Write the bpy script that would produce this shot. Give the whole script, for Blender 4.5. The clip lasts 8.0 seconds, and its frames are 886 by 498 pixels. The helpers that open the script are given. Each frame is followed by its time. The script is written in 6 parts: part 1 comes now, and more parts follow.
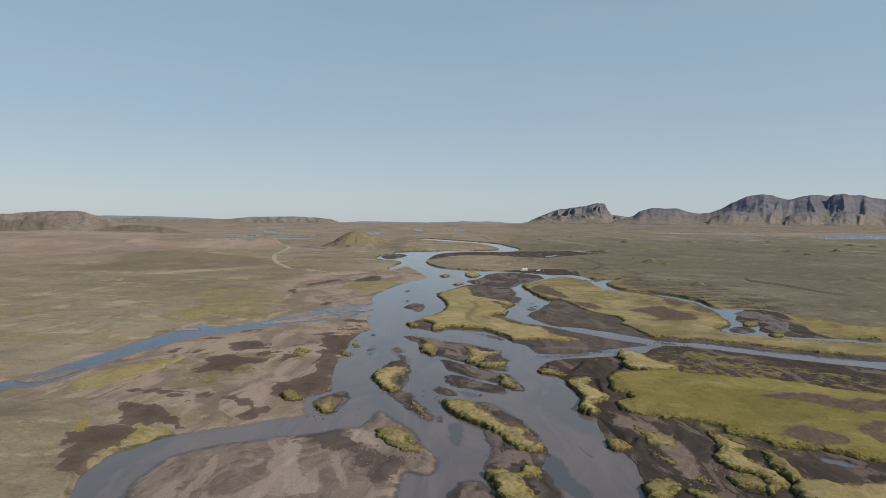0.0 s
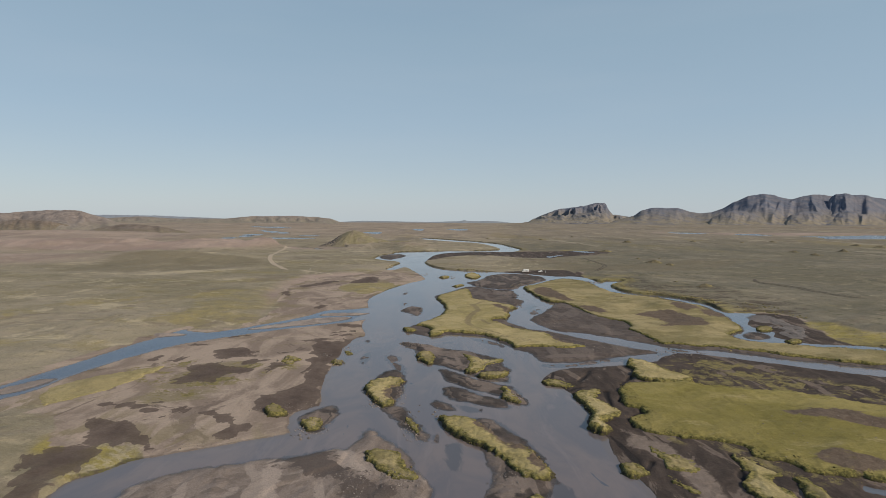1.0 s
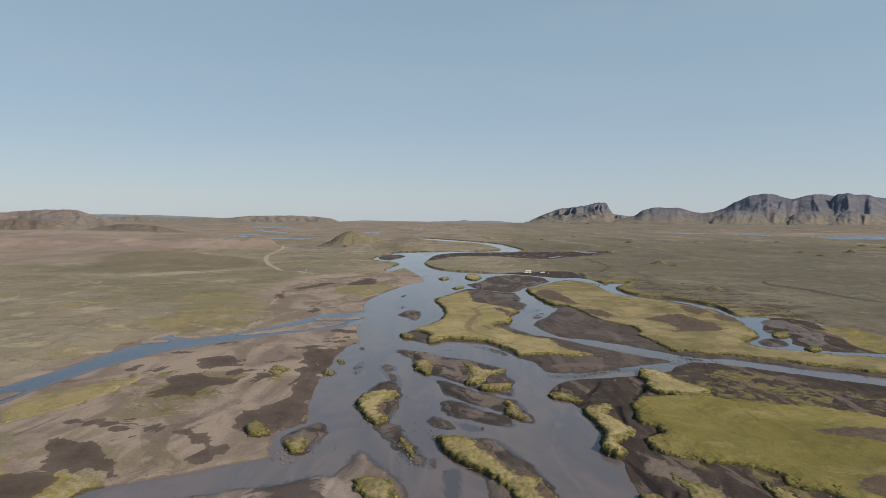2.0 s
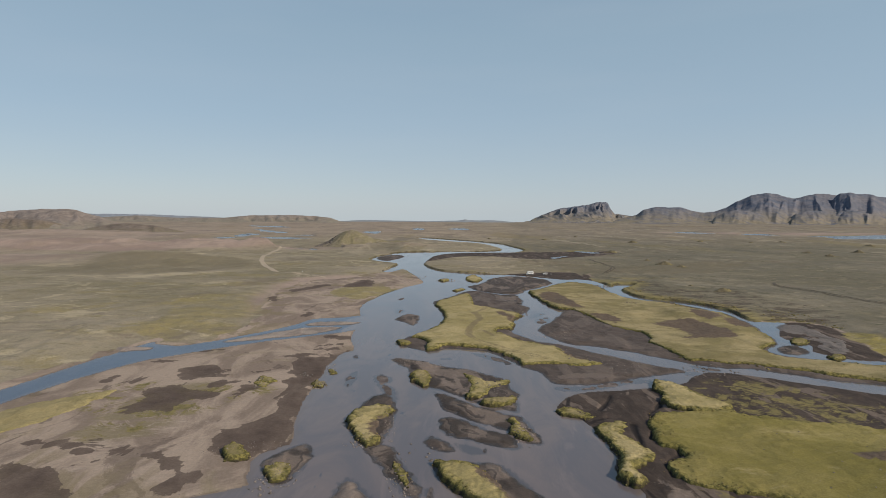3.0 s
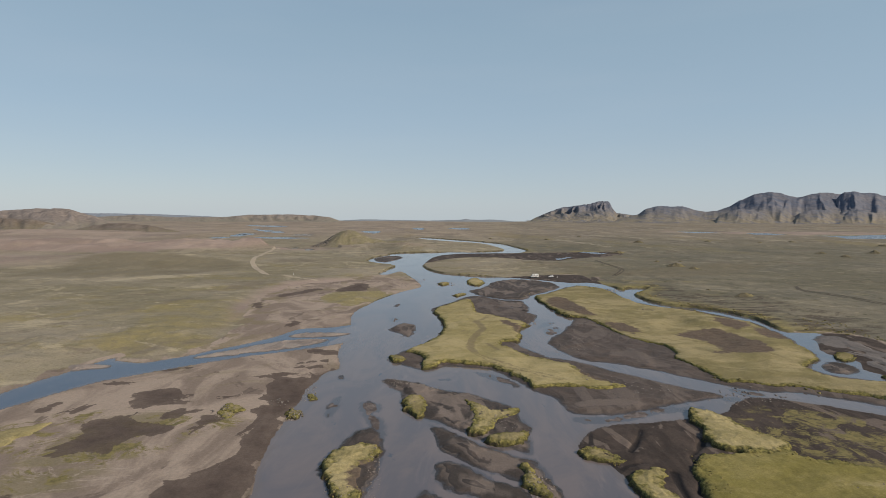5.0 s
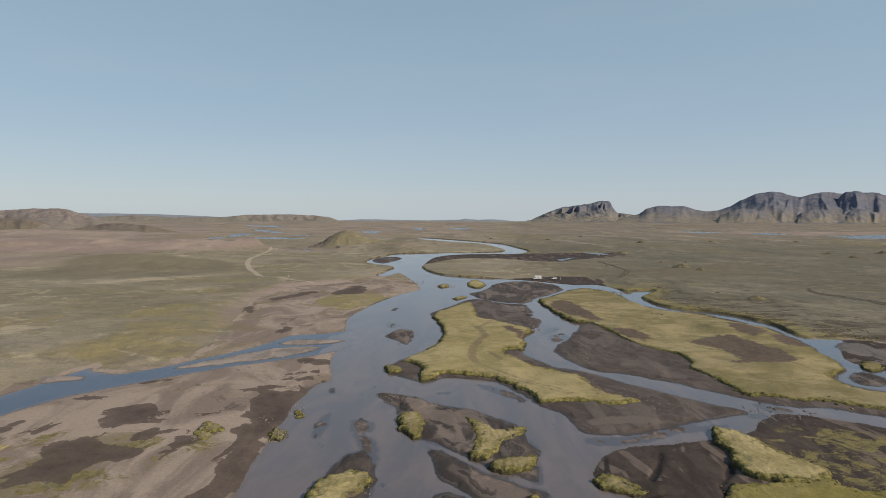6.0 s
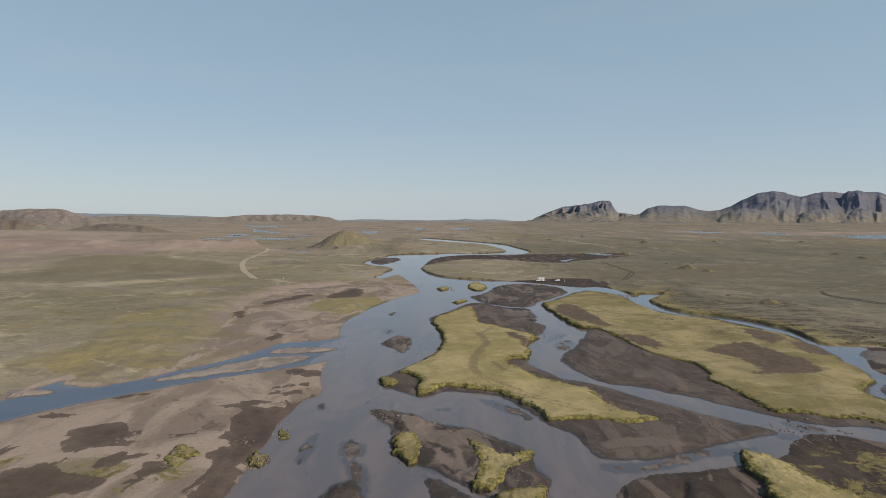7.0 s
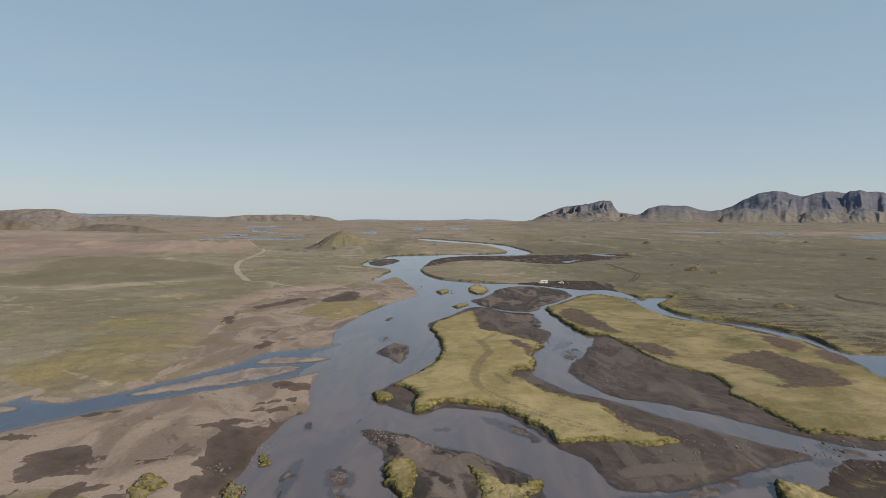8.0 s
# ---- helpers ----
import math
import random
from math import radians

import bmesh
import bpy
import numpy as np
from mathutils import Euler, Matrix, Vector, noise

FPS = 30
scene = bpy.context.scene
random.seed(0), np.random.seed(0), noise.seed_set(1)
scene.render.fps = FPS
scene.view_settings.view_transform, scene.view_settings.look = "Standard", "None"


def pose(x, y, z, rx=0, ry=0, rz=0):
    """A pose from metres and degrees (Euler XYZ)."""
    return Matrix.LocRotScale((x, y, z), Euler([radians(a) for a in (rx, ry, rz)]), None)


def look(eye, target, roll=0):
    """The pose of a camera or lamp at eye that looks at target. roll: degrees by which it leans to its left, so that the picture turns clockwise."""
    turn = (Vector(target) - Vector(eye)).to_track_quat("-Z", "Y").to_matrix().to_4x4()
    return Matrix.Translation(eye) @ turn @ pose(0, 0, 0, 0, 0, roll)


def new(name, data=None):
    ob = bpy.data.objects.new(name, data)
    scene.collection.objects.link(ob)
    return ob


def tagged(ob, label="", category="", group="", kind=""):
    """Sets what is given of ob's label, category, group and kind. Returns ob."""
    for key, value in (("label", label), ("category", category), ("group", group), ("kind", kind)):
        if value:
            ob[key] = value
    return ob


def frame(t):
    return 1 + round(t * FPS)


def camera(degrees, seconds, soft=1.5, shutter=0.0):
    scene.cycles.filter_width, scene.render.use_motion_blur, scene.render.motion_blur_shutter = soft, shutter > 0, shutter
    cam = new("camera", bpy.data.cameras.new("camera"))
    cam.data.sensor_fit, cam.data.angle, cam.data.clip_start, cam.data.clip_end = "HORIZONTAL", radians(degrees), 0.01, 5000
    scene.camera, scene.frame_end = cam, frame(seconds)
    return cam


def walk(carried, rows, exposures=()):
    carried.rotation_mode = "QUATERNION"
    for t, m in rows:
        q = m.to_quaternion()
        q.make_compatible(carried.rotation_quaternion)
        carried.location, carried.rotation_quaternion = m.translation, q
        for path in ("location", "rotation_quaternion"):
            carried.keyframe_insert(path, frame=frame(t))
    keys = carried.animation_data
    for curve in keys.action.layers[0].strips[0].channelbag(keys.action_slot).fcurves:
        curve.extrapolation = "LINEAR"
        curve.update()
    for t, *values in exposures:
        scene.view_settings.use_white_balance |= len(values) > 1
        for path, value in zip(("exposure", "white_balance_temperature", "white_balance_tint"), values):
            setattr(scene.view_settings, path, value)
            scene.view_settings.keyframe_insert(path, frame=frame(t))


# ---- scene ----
cam = camera(79.3, 8.0, 0.5)
EYE = 60.0
METRES = EYE / 0.527
ROWS = [
    (0.0, 0.0, 0.0, 0.0, 0.02, -3.95, -0.3),
    (0.5, 0.0043, 0.0608, -0.0003, 0.04, -3.97, -0.32),
    (1.0, 0.0078, 0.1218, -0.0004, 0.05, -4.0, -0.33),
    (1.5, 0.011, 0.1832, -0.0003, 0.08, -4.02, -0.34),
    (3.0, 0.0183, 0.3711, -0.0011, 0.15, -4.09, -0.36),
    (3.5, 0.0203, 0.4334, -0.0014, 0.17, -4.12, -0.35),
    (4.0, 0.0221, 0.496, -0.002, 0.18, -4.14, -0.34),
    (4.5, 0.024, 0.5588, -0.0031, 0.21, -4.15, -0.34),
    (6.0, 0.0281, 0.7473, -0.0042, 0.24, -4.18, -0.29),
    (6.5, 0.0296, 0.8099, -0.0039, 0.25, -4.18, -0.27),
    (7.0, 0.0309, 0.8732, -0.0041, 0.26, -4.19, -0.24),
    (7.5, 0.0322, 0.9364, -0.004, 0.27, -4.18, -0.23),
    (8.0, 0.0345, 0.9993, -0.0032, 0.29, -4.19, -0.22),
]
walk(cam, [(t, pose(METRES * x, METRES * y, EYE + METRES * z, 90 + pitch, roll, yaw)) for t, x, y, z, yaw, pitch, roll in ROWS])

# ---- daylight ----
SKY_STRENGTH = 0.12
SUN_ELEVATION, SUN_AZIMUTH = 34.0, 122.0      # azimuth clockwise from +y
world = bpy.data.worlds.new("sky")
scene.world = world
world.use_nodes = True
wn, wl = world.node_tree.nodes, world.node_tree.links
sky = wn.new("ShaderNodeTexSky")
sky.sky_type = "NISHITA"
sky.sun_disc = False
sky.sun_elevation, sky.sun_rotation = radians(SUN_ELEVATION), radians(SUN_AZIMUTH)
sky.altitude, sky.air_density, sky.dust_density, sky.ozone_density = 200, 1.0, 0.35, 1.5
# haze thickens evenly towards the horizon all round
height = wn.new("ShaderNodeSeparateXYZ")
wl.new(wn.new("ShaderNodeTexCoord").outputs["Generated"], height.inputs[0])
haze = wn.new("ShaderNodeValToRGB")
haze.color_ramp.elements[0].position, haze.color_ramp.elements[0].color = 0.0, (0.440, 0.512, 0.575, 1)
haze.color_ramp.elements[1].position, haze.color_ramp.elements[1].color = 0.45, (0.262, 0.380, 0.475, 1)
mid_air = haze.color_ramp.elements.new(0.16)
mid_air.color = (0.345, 0.455, 0.555, 1)
wl.new(height.outputs["Z"], haze.inputs["Fac"])
stretch = wn.new("ShaderNodeMapping")
stretch.inputs["Scale"].default_value = (1.6, 1.6, 9.0)
wl.new(height.inputs[0].links[0].from_socket, stretch.inputs["Vector"])
wisps = wn.new("ShaderNodeTexNoise")
wisps.inputs["Scale"].default_value, wisps.inputs["Detail"].default_value = 1.3, 6
wl.new(stretch.outputs[0], wisps.inputs["Vector"])
thin = wn.new("ShaderNodeMapRange")
for i, v in enumerate((0.45, 0.75, 0.0, 0.16)):
    thin.inputs[i + 1].default_value = v
wl.new(wisps.outputs["Fac"], thin.inputs[0])
cirrus = wn.new("ShaderNodeMix")
cirrus.data_type = "RGBA"
cirrus.inputs[7].default_value = (0.47, 0.53, 0.585, 1)
wl.new(thin.outputs[0], cirrus.inputs[0])
wl.new(haze.outputs[0], cirrus.inputs[6])
lift = wn.new("ShaderNodeVectorMath")
lift.operation = "SCALE"
lift.inputs["Scale"].default_value = 1 / SKY_STRENGTH
wl.new(cirrus.outputs[2], lift.inputs[0])
clear_up = wn.new("ShaderNodeMapRange")
for i, v in enumerate((0.30, 0.80, 0.86, 0.15)):
    clear_up.inputs[i + 1].default_value = v
wl.new(height.outputs["Z"], clear_up.inputs[0])
blend = wn.new("ShaderNodeMix")
blend.data_type = "RGBA"
wl.new(clear_up.outputs[0], blend.inputs[0])
wl.new(sky.outputs[0], blend.inputs[6])
wl.new(lift.outputs[0], blend.inputs[7])
wl.new(blend.outputs[2], wn["Background"].inputs["Color"])
wn["Background"].inputs["Strength"].default_value = SKY_STRENGTH

sun = new("sun", bpy.data.lights.new("sun", "SUN"))
sun.data.energy, sun.data.angle, sun.data.color = 4.2, radians(0.6), (1.0, 0.86, 0.68)
se, sa = radians(SUN_ELEVATION), radians(SUN_AZIMUTH)
sun.matrix_world = look((0, 0, 300), (-math.cos(se) * math.sin(sa), -math.cos(se) * math.cos(sa), 300 - math.sin(se)))
scene.view_settings.exposure = 0.0


# ---- materials ----
class Mat:
    """A small helper to wire node materials."""

    def __init__(self, name, rough=0.9, spec=0.3):
        self.m = bpy.data.materials.new(name)
        self.m.use_nodes = True
        self.n, self.l = self.m.node_tree.nodes, self.m.node_tree.links
        self.b = self.n["Principled BSDF"]
        self.b.inputs["Roughness"].default_value = rough
        self.b.inputs["Specular IOR Level"].default_value = spec
        self.pos = self.n.new("ShaderNodeNewGeometry").outputs["Position"]

    def put(self, sock, v):
        if isinstance(v, bpy.types.NodeSocket):
            self.l.new(v, sock)
        elif isinstance(v, tuple):
            sock.default_value = (*v, 1) if len(v) == 3 and len(sock.default_value) == 4 else v
        else:
            sock.default_value = v

    def noise(self, scale, detail=5, rough=0.55, stretch=(1, 1, 1), turn=0.0, distort=0.0):
        mp = self.n.new("ShaderNodeMapping")
        mp.inputs["Scale"].default_value = [scale * s for s in stretch]
        mp.inputs["Rotation"].default_value = (0, 0, radians(turn))
        self.l.new(self.pos, mp.inputs["Vector"])
        t = self.n.new("ShaderNodeTexNoise")
        t.inputs["Scale"].default_value = 1
        t.inputs["Detail"].default_value, t.inputs["Roughness"].default_value = detail, rough
        t.inputs["Distortion"].default_value = distort
        self.l.new(mp.outputs[0], t.inputs["Vector"])
        return t.outputs["Fac"]

    def attr(self, name):
        a = self.n.new("ShaderNodeAttribute")
        a.attribute_name = name
        return a.outputs["Fac"]

    def math(self, op, a, b=0.0, c=0.0):
        k = self.n.new("ShaderNodeMath")
        k.operation = op
        for sock, v in zip(k.inputs, (a, b, c)):
            self.put(sock, v)
        return k.outputs[0]

    def step(self, v, lo, hi, a=0.0, b=1.0):
        k = self.n.new("ShaderNodeMapRange")
        k.interpolation_type = "SMOOTHSTEP"
        for i, x in enumerate((v, lo, hi, a, b)):
            self.put(k.inputs[i], x)
        return k.outputs[0]

    def mix(self, f, a, b):
        k = self.n.new("ShaderNodeMix")
        k.data_type = "RGBA"
        for sock, v in ((k.inputs[0], f), (k.inputs[6], a), (k.inputs[7], b)):
            self.put(sock, v)
        return k.outputs[2]

    def bump(self, h, dist, strength=1.0):
        k = self.n.new("ShaderNodeBump")
        k.inputs["Distance"].default_value, k.inputs["Strength"].default_value = dist, strength
        self.l.new(h, k.inputs["Height"])
        self.l.new(k.outputs[0], self.b.inputs["Normal"])

    def grain(self, c, scale, low, high, detail=6):
        """Speckle: the colour times a fine uneven value."""
        k = self.n.new("ShaderNodeMix")
        k.data_type, k.blend_type = "RGBA", "MULTIPLY"
        k.inputs[0].default_value = 1
        self.put(k.inputs[6], c)
        self.put(k.inputs[7], self.step(self.noise(scale, detail, 0.8), 0.34, 0.66, low, high))
        return k.outputs[2]

    def colour(self, c):
        self.put(self.b.inputs["Base Color"], c)
        return self.m


def edge(m, name, wobble_scale, wobble, soft, stretch=(1, 1, 1), turn=0.0, rough=0.66, curl=0.7):
    """A cover's border: its distance, roughened at two scales, as a mask."""
    n1 = m.math("MULTIPLY_ADD", m.noise(wobble_scale, 8, rough, stretch, turn, curl), 2 * wobble, -wobble)
    return m.step(m.math("ADD", m.attr(name), n1), -soft, soft)


def plain_paint(name, colour, rough=0.5, metal=0.0, wear=0.06):
    m = Mat(name, rough)
    m.b.inputs["Metallic"].default_value = metal
    dark = tuple(c * (1 - 4 * wear) for c in colour)
    return m.colour(m.mix(m.step(m.noise(1.7, 6), 0.42, 0.75), colour, dark))


def ground_material():
    m = Mat("ground_cover", 0.95, 0.15)
    # grassland: olive, straw and grey moss in long patches
    big = m.step(m.noise(0.012, 6, 0.62, (0.7, 1.0, 1)), 0.38, 0.62)
    mid = m.step(m.noise(0.05, 10, 0.72, (0.8, 1.0, 1), 0, 0.6), 0.47, 0.58)
    fine = m.noise(0.8, 9, 0.75)
    grass = m.mix(big, (0.203, 0.175, 0.113), (0.276, 0.236, 0.176))
    grass = m.mix(m.math("MULTIPLY", mid, 0.45), grass, (0.285, 0.244, 0.165))
    grass = m.mix(m.math("MULTIPLY", m.attr("heathy"), m.step(m.noise(0.015, 8, 0.7, (0.5, 1.3, 1)), 0.3, 0.62, 0.45, 0.95)), grass, (0.138, 0.126, 0.095))
    scrubby = m.step(m.noise(0.04, 11, 0.76, (0.8, 1.0, 1), 14, 0.7), 0.53, 0.60)
    grass = m.mix(m.math("MULTIPLY", scrubby, m.math("MULTIPLY_ADD", m.attr("heathy"), 0.3, 0.22)), grass, (0.106, 0.094, 0.066))
    lush = m.step(m.math("MULTIPLY_ADD", m.attr("lush"), 0.25, m.noise(0.03, 8, 0.68, (0.6, 1, 1), 12, 0.5)), 0.62, 0.76, 0, 0.85)
    grass = m.mix(lush, grass, m.mix(m.step(m.noise(0.07, 8, 0.7), 0.4, 0.6), (0.262, 0.216, 0.100), (0.225, 0.188, 0.104)))
    grass = m.mix(m.step(m.attr("lush"), 0.95, 1.3, 0, 0.8), grass, m.mix(m.step(m.noise(0.12, 9, 0.74), 0.42, 0.6), (0.285, 0.235, 0.062), (0.215, 0.178, 0.068)))
    straw = m.step(m.noise(0.026, 11, 0.74, (0.75, 1.0, 1), 4, 0.8), 0.545, 0.60)
    grass = m.mix(m.math("MULTIPLY", straw, m.math("MULTIPLY_ADD", m.attr("heathy"), -0.45, 0.70)), grass, (0.405, 0.345, 0.24))
    dry = m.step(m.noise(0.02, 11, 0.72, (0.8, 1.0, 1), -6, 0.8), 0.54, 0.62)
    grass = m.mix(m.math("MULTIPLY", dry, 0.62), grass, (0.175, 0.142, 0.108))
    band = m.step(m.noise(0.006, 12, 0.70, (0.7, 1.0, 1), 3, 0.6), 0.47, 0.58)
    grass = m.mix(m.math("MULTIPLY", band, m.math("MULTIPLY_ADD", m.attr("heathy"), 0.35, 0.25)), grass, (0.128, 0.115, 0.078))
    grass = m.mix(m.step(m.noise(0.16, 9, 0.76, (0.6, 1, 1)), 0.54, 0.64, 0, m.math("MULTIPLY_ADD", m.attr("heathy"), 0.5, 0.35)), grass, (0.088, 0.084, 0.050))
    grass = m.mix(m.step(m.noise(0.11, 9, 0.76, (0.9, 1.0, 1), 8), 0.56, 0.64, 0, 0.4), grass, (0.38, 0.32, 0.21))
    grass = m.mix(m.step(fine, 0.48, 0.72, 0, 0.42), grass, (0.095, 0.084, 0.048))
    # far off, the plain is patched with dark heath, pale grass and bare ground
    patch = m.noise(0.010, 9, 0.66, (1.0, 0.35, 1), 0, 0.8)
    grass = m.mix(m.math("MULTIPLY", m.step(patch, 0.53, 0.60, 0, 0.6), m.attr("far")), grass, (0.098, 0.092, 0.072))
    grass = m.mix(m.math("MULTIPLY", m.step(m.noise(0.014, 9, 0.68, (1.0, 0.3, 1), 0, 0.8), 0.56, 0.62, 0, 0.6), m.attr("far")), grass, (0.34, 0.295, 0.215))
    grass = m.mix(m.math("MULTIPLY", m.step(m.noise(0.008, 8, 0.66, (1.1, 0.3, 1), 0, 0.8), 0.55, 0.63, 0, 0.55), m.attr("far")), grass, (0.200, 0.165, 0.075))
    grass = m.mix(m.math("MULTIPLY", m.step(m.noise(0.045, 8, 0.72, (1.0, 0.5, 1)), 0.57, 0.63, 0, 0.55), m.attr("far")), grass, (0.085, 0.078, 0.060))
    dusty = m.mix(m.step(m.noise(0.012, 10, 0.7, (0.7, 1, 1), 0, 0.6), 0.40, 0.60), (0.250, 0.190, 0.162), (0.335, 0.260, 0.218))
    grass = m.mix(m.math("MULTIPLY", m.attr("bare"), m.step(m.noise(0.02, 8, 0.7), 0.3, 0.6, 0.75, 1.0)), grass, dusty)
    grass = m.mix(m.math("MULTIPLY", edge(m, "dark_olive", 0.03, 24.0, 9.0, (0.7, 1.2, 1)), 0.6), grass, (0.148, 0.126, 0.084))
    moist = m.step(m.math("ADD", m.attr("shore"), m.math("MULTIPLY_ADD", m.noise(0.05, 9, 0.7), 24.0, -12.0)), -16.0, -5.0, 0, 0.75)
    moist = m.math("MULTIPLY", moist, m.attr("heathy"))
    grass = m.mix(moist, grass, m.mix(m.step(m.noise(0.12, 9, 0.74), 0.42, 0.6), (0.265, 0.222, 0.085), (0.165, 0.140, 0.062)))
    peat = m.math("MULTIPLY", edge(m, "scrub", 0.08, 10.0, 4.0), m.step(m.noise(0.09, 10, 0.76, (0.6, 1.3, 1), -6, 0.5), 0.48, 0.56))
    grass = m.mix(m.math("MULTIPLY", peat, 0.85), grass, (0.075, 0.06, 0.045))
    # bare river sand: pale silt drifts on brown sand
    silt = m.step(m.noise(0.04, 8, 0.58, (1.2, 0.7, 1), 0, 1.2), 0.40, 0.56)
    sand = m.mix(silt, (0.210, 0.164, 0.132), (0.326, 0.260, 0.208))
    olive = m.step(m.noise(0.035, 8, 0.6, (1.1, 0.7, 1), 0, 0.8), 0.58, 0.68)
    sand = m.mix(m.math("MULTIPLY", olive, 0.5), sand, (0.20, 0.168, 0.098))
    sand = m.mix(m.step(m.math("ADD", m.attr("olive"), m.math("MULTIPLY_ADD", m.noise(0.06, 9, 0.7, (0.5, 1.6, 1), 40, 1.0), 26.0, -13.0)), -3.0, 4.0, 0, 0.8), sand, (0.190, 0.158, 0.098))
    streak = m.step(m.noise(0.03, 9, 0.6, (0.9, 0.8, 1), 0, 1.6), 0.585, 0.615)
    sand = m.mix(m.math("MULTIPLY", streak, 0.6), sand, (0.118, 0.090, 0.076))
    # thin pale lines and dark flecks drawn out along the old flow
    lace = m.math("ABSOLUTE", m.math("SUBTRACT", m.noise(0.045, 6, 0.6, (0.45, 1.5, 1), 18, 1.6), 0.5))
    sand = m.mix(m.math("MULTIPLY", m.step(lace, 0.016, 0.004), m.step(m.noise(0.02, 4), 0.5, 0.62, 0, 0.4)), sand, (0.40, 0.33, 0.275))
    fleck = m.step(m.noise(0.07, 5, 0.5, (1.1, 0.5, 1), 0, 1.2), 0.65, 0.67)
    sand = m.mix(m.math("MULTIPLY", fleck, 0.6), sand, (0.108, 0.083, 0.070))
    sand = m.mix(m.step(m.noise(2.5, 8, 0.75), 0.55, 0.75, 0, 0.22), sand, (0.13, 0.105, 0.09))
    spread = m.math("MULTIPLY", m.step(m.attr("sand"), 32.0, 2.0), m.step(m.noise(0.06, 8, 0.6, (1.1, 0.7, 1), 0, 0.9), 0.50, 0.58, 0, 0.7))
    sand = m.mix(spread, sand, (0.185, 0.152, 0.088))
    damp = m.mix(m.step(m.noise(0.15, 8, 0.65), 0.35, 0.65), (0.076, 0.056, 0.047), (0.104, 0.078, 0.064))
    # dark volcanic sand on the east side, with pale dried runnels
    black = m.mix(m.step(m.noise(0.1, 8, 0.66, (1.4, 0.6, 1), 20, 1.2), 0.38, 0.62), (0.046, 0.036, 0.031), (0.074, 0.057, 0.048))
    black = m.mix(m.step(m.noise(0.055, 8, 0.6, (1.5, 0.5, 1), 25, 1.4), 0.56, 0.59, 0, 0.75), black, (0.165, 0.130, 0.108))
    black = m.mix(m.step(m.noise(1.6, 9, 0.78), 0.56, 0.72, 0, 0.5), black, (0.045, 0.036, 0.031))
    black = m.mix(m.math("MULTIPLY", edge(m, "pale", 0.2, 4.0, 0.6), 0.9), black, m.mix(m.step(m.noise(0.5, 7, 0.7), 0.4, 0.6), (0.165, 0.132, 0.110), (0.205, 0.165, 0.138)))
    black = m.mix(m.step(m.attr("runnel"), 0.9, 0.35, 0, 0.9), black, (0.022, 0.019, 0.019))
    sand = m.mix(edge(m, "dark", 0.08, 4.0, 1.5), sand, black)
    moss = m.mix(m.step(m.noise(0.5, 8, 0.7), 0.4, 0.65), (0.205, 0.170, 0.072), (0.128, 0.110, 0.052))
    tufts = m.step(m.noise(0.11, 10, 0.76, (0.9, 1.0, 1), -8, 0.8), 0.49, 0.56)
    sand = m.mix(m.math("MULTIPLY", tufts, edge(m, "scrub", 0.1, 4.0, 2.5)), sand, moss)
    shore = m.math("ADD", m.attr("shore"), m.math("MULTIPLY_ADD", m.noise(0.2, 8, 0.66), 3.0, -1.5))
    sand = m.mix(m.step(shore, -1.2, -0.2, 0, 0.5), sand, (0.08, 0.063, 0.054))
    brink = m.math("ADD", m.attr("shore"), m.math("MULTIPLY_ADD", m.noise(0.3, 9, 0.74), 4.0, -2.0))
    grass = m.mix(m.math("MULTIPLY", m.step(brink, -1.9, -0.8, 0, 0.9), m.step(m.noise(0.07, 6, 0.6), 0.42, 0.54, 0.25, 1.0)), grass, m.mix(m.step(m.noise(0.7, 7, 0.7), 0.4, 0.6), (0.05, 0.04, 0.032), (0.085, 0.078, 0.03)))
    c = m.mix(edge(m, "sand", 0.05, 16.0, 0.7, (1.3, 0.6, 1), 0, 0.48), grass, sand)
    wisp = m.math("ADD", m.attr("damp"), m.math("MULTIPLY_ADD", m.noise(0.065, 7, 0.52, (1.1, 0.9, 1), 0, 1.9), 15.0, -8.0))
    wisp = m.math("ADD", wisp, m.math("MULTIPLY_ADD", m.noise(0.3, 5, 0.5, (0.9, 1.1, 1), 0, 1.0), 2.0, -1.0))
    wet = m.math("MULTIPLY", m.step(wisp, -0.25, 0.25), m.step(m.attr("damp"), -9.0, -5.0))
    c = m.mix(m.math("MULTIPLY", wet, m.step(wisp, -0.5, 8.0, 0.82, 1.0)), c, damp)
    c = m.grain(c, 1.3, 0.88, 1.10)
    m.bump(m.math("ADD", m.math("MULTIPLY", fine, 0.6), m.noise(0.22, 8, 0.7)), 0.45, 0.55)
    return m.colour(c)


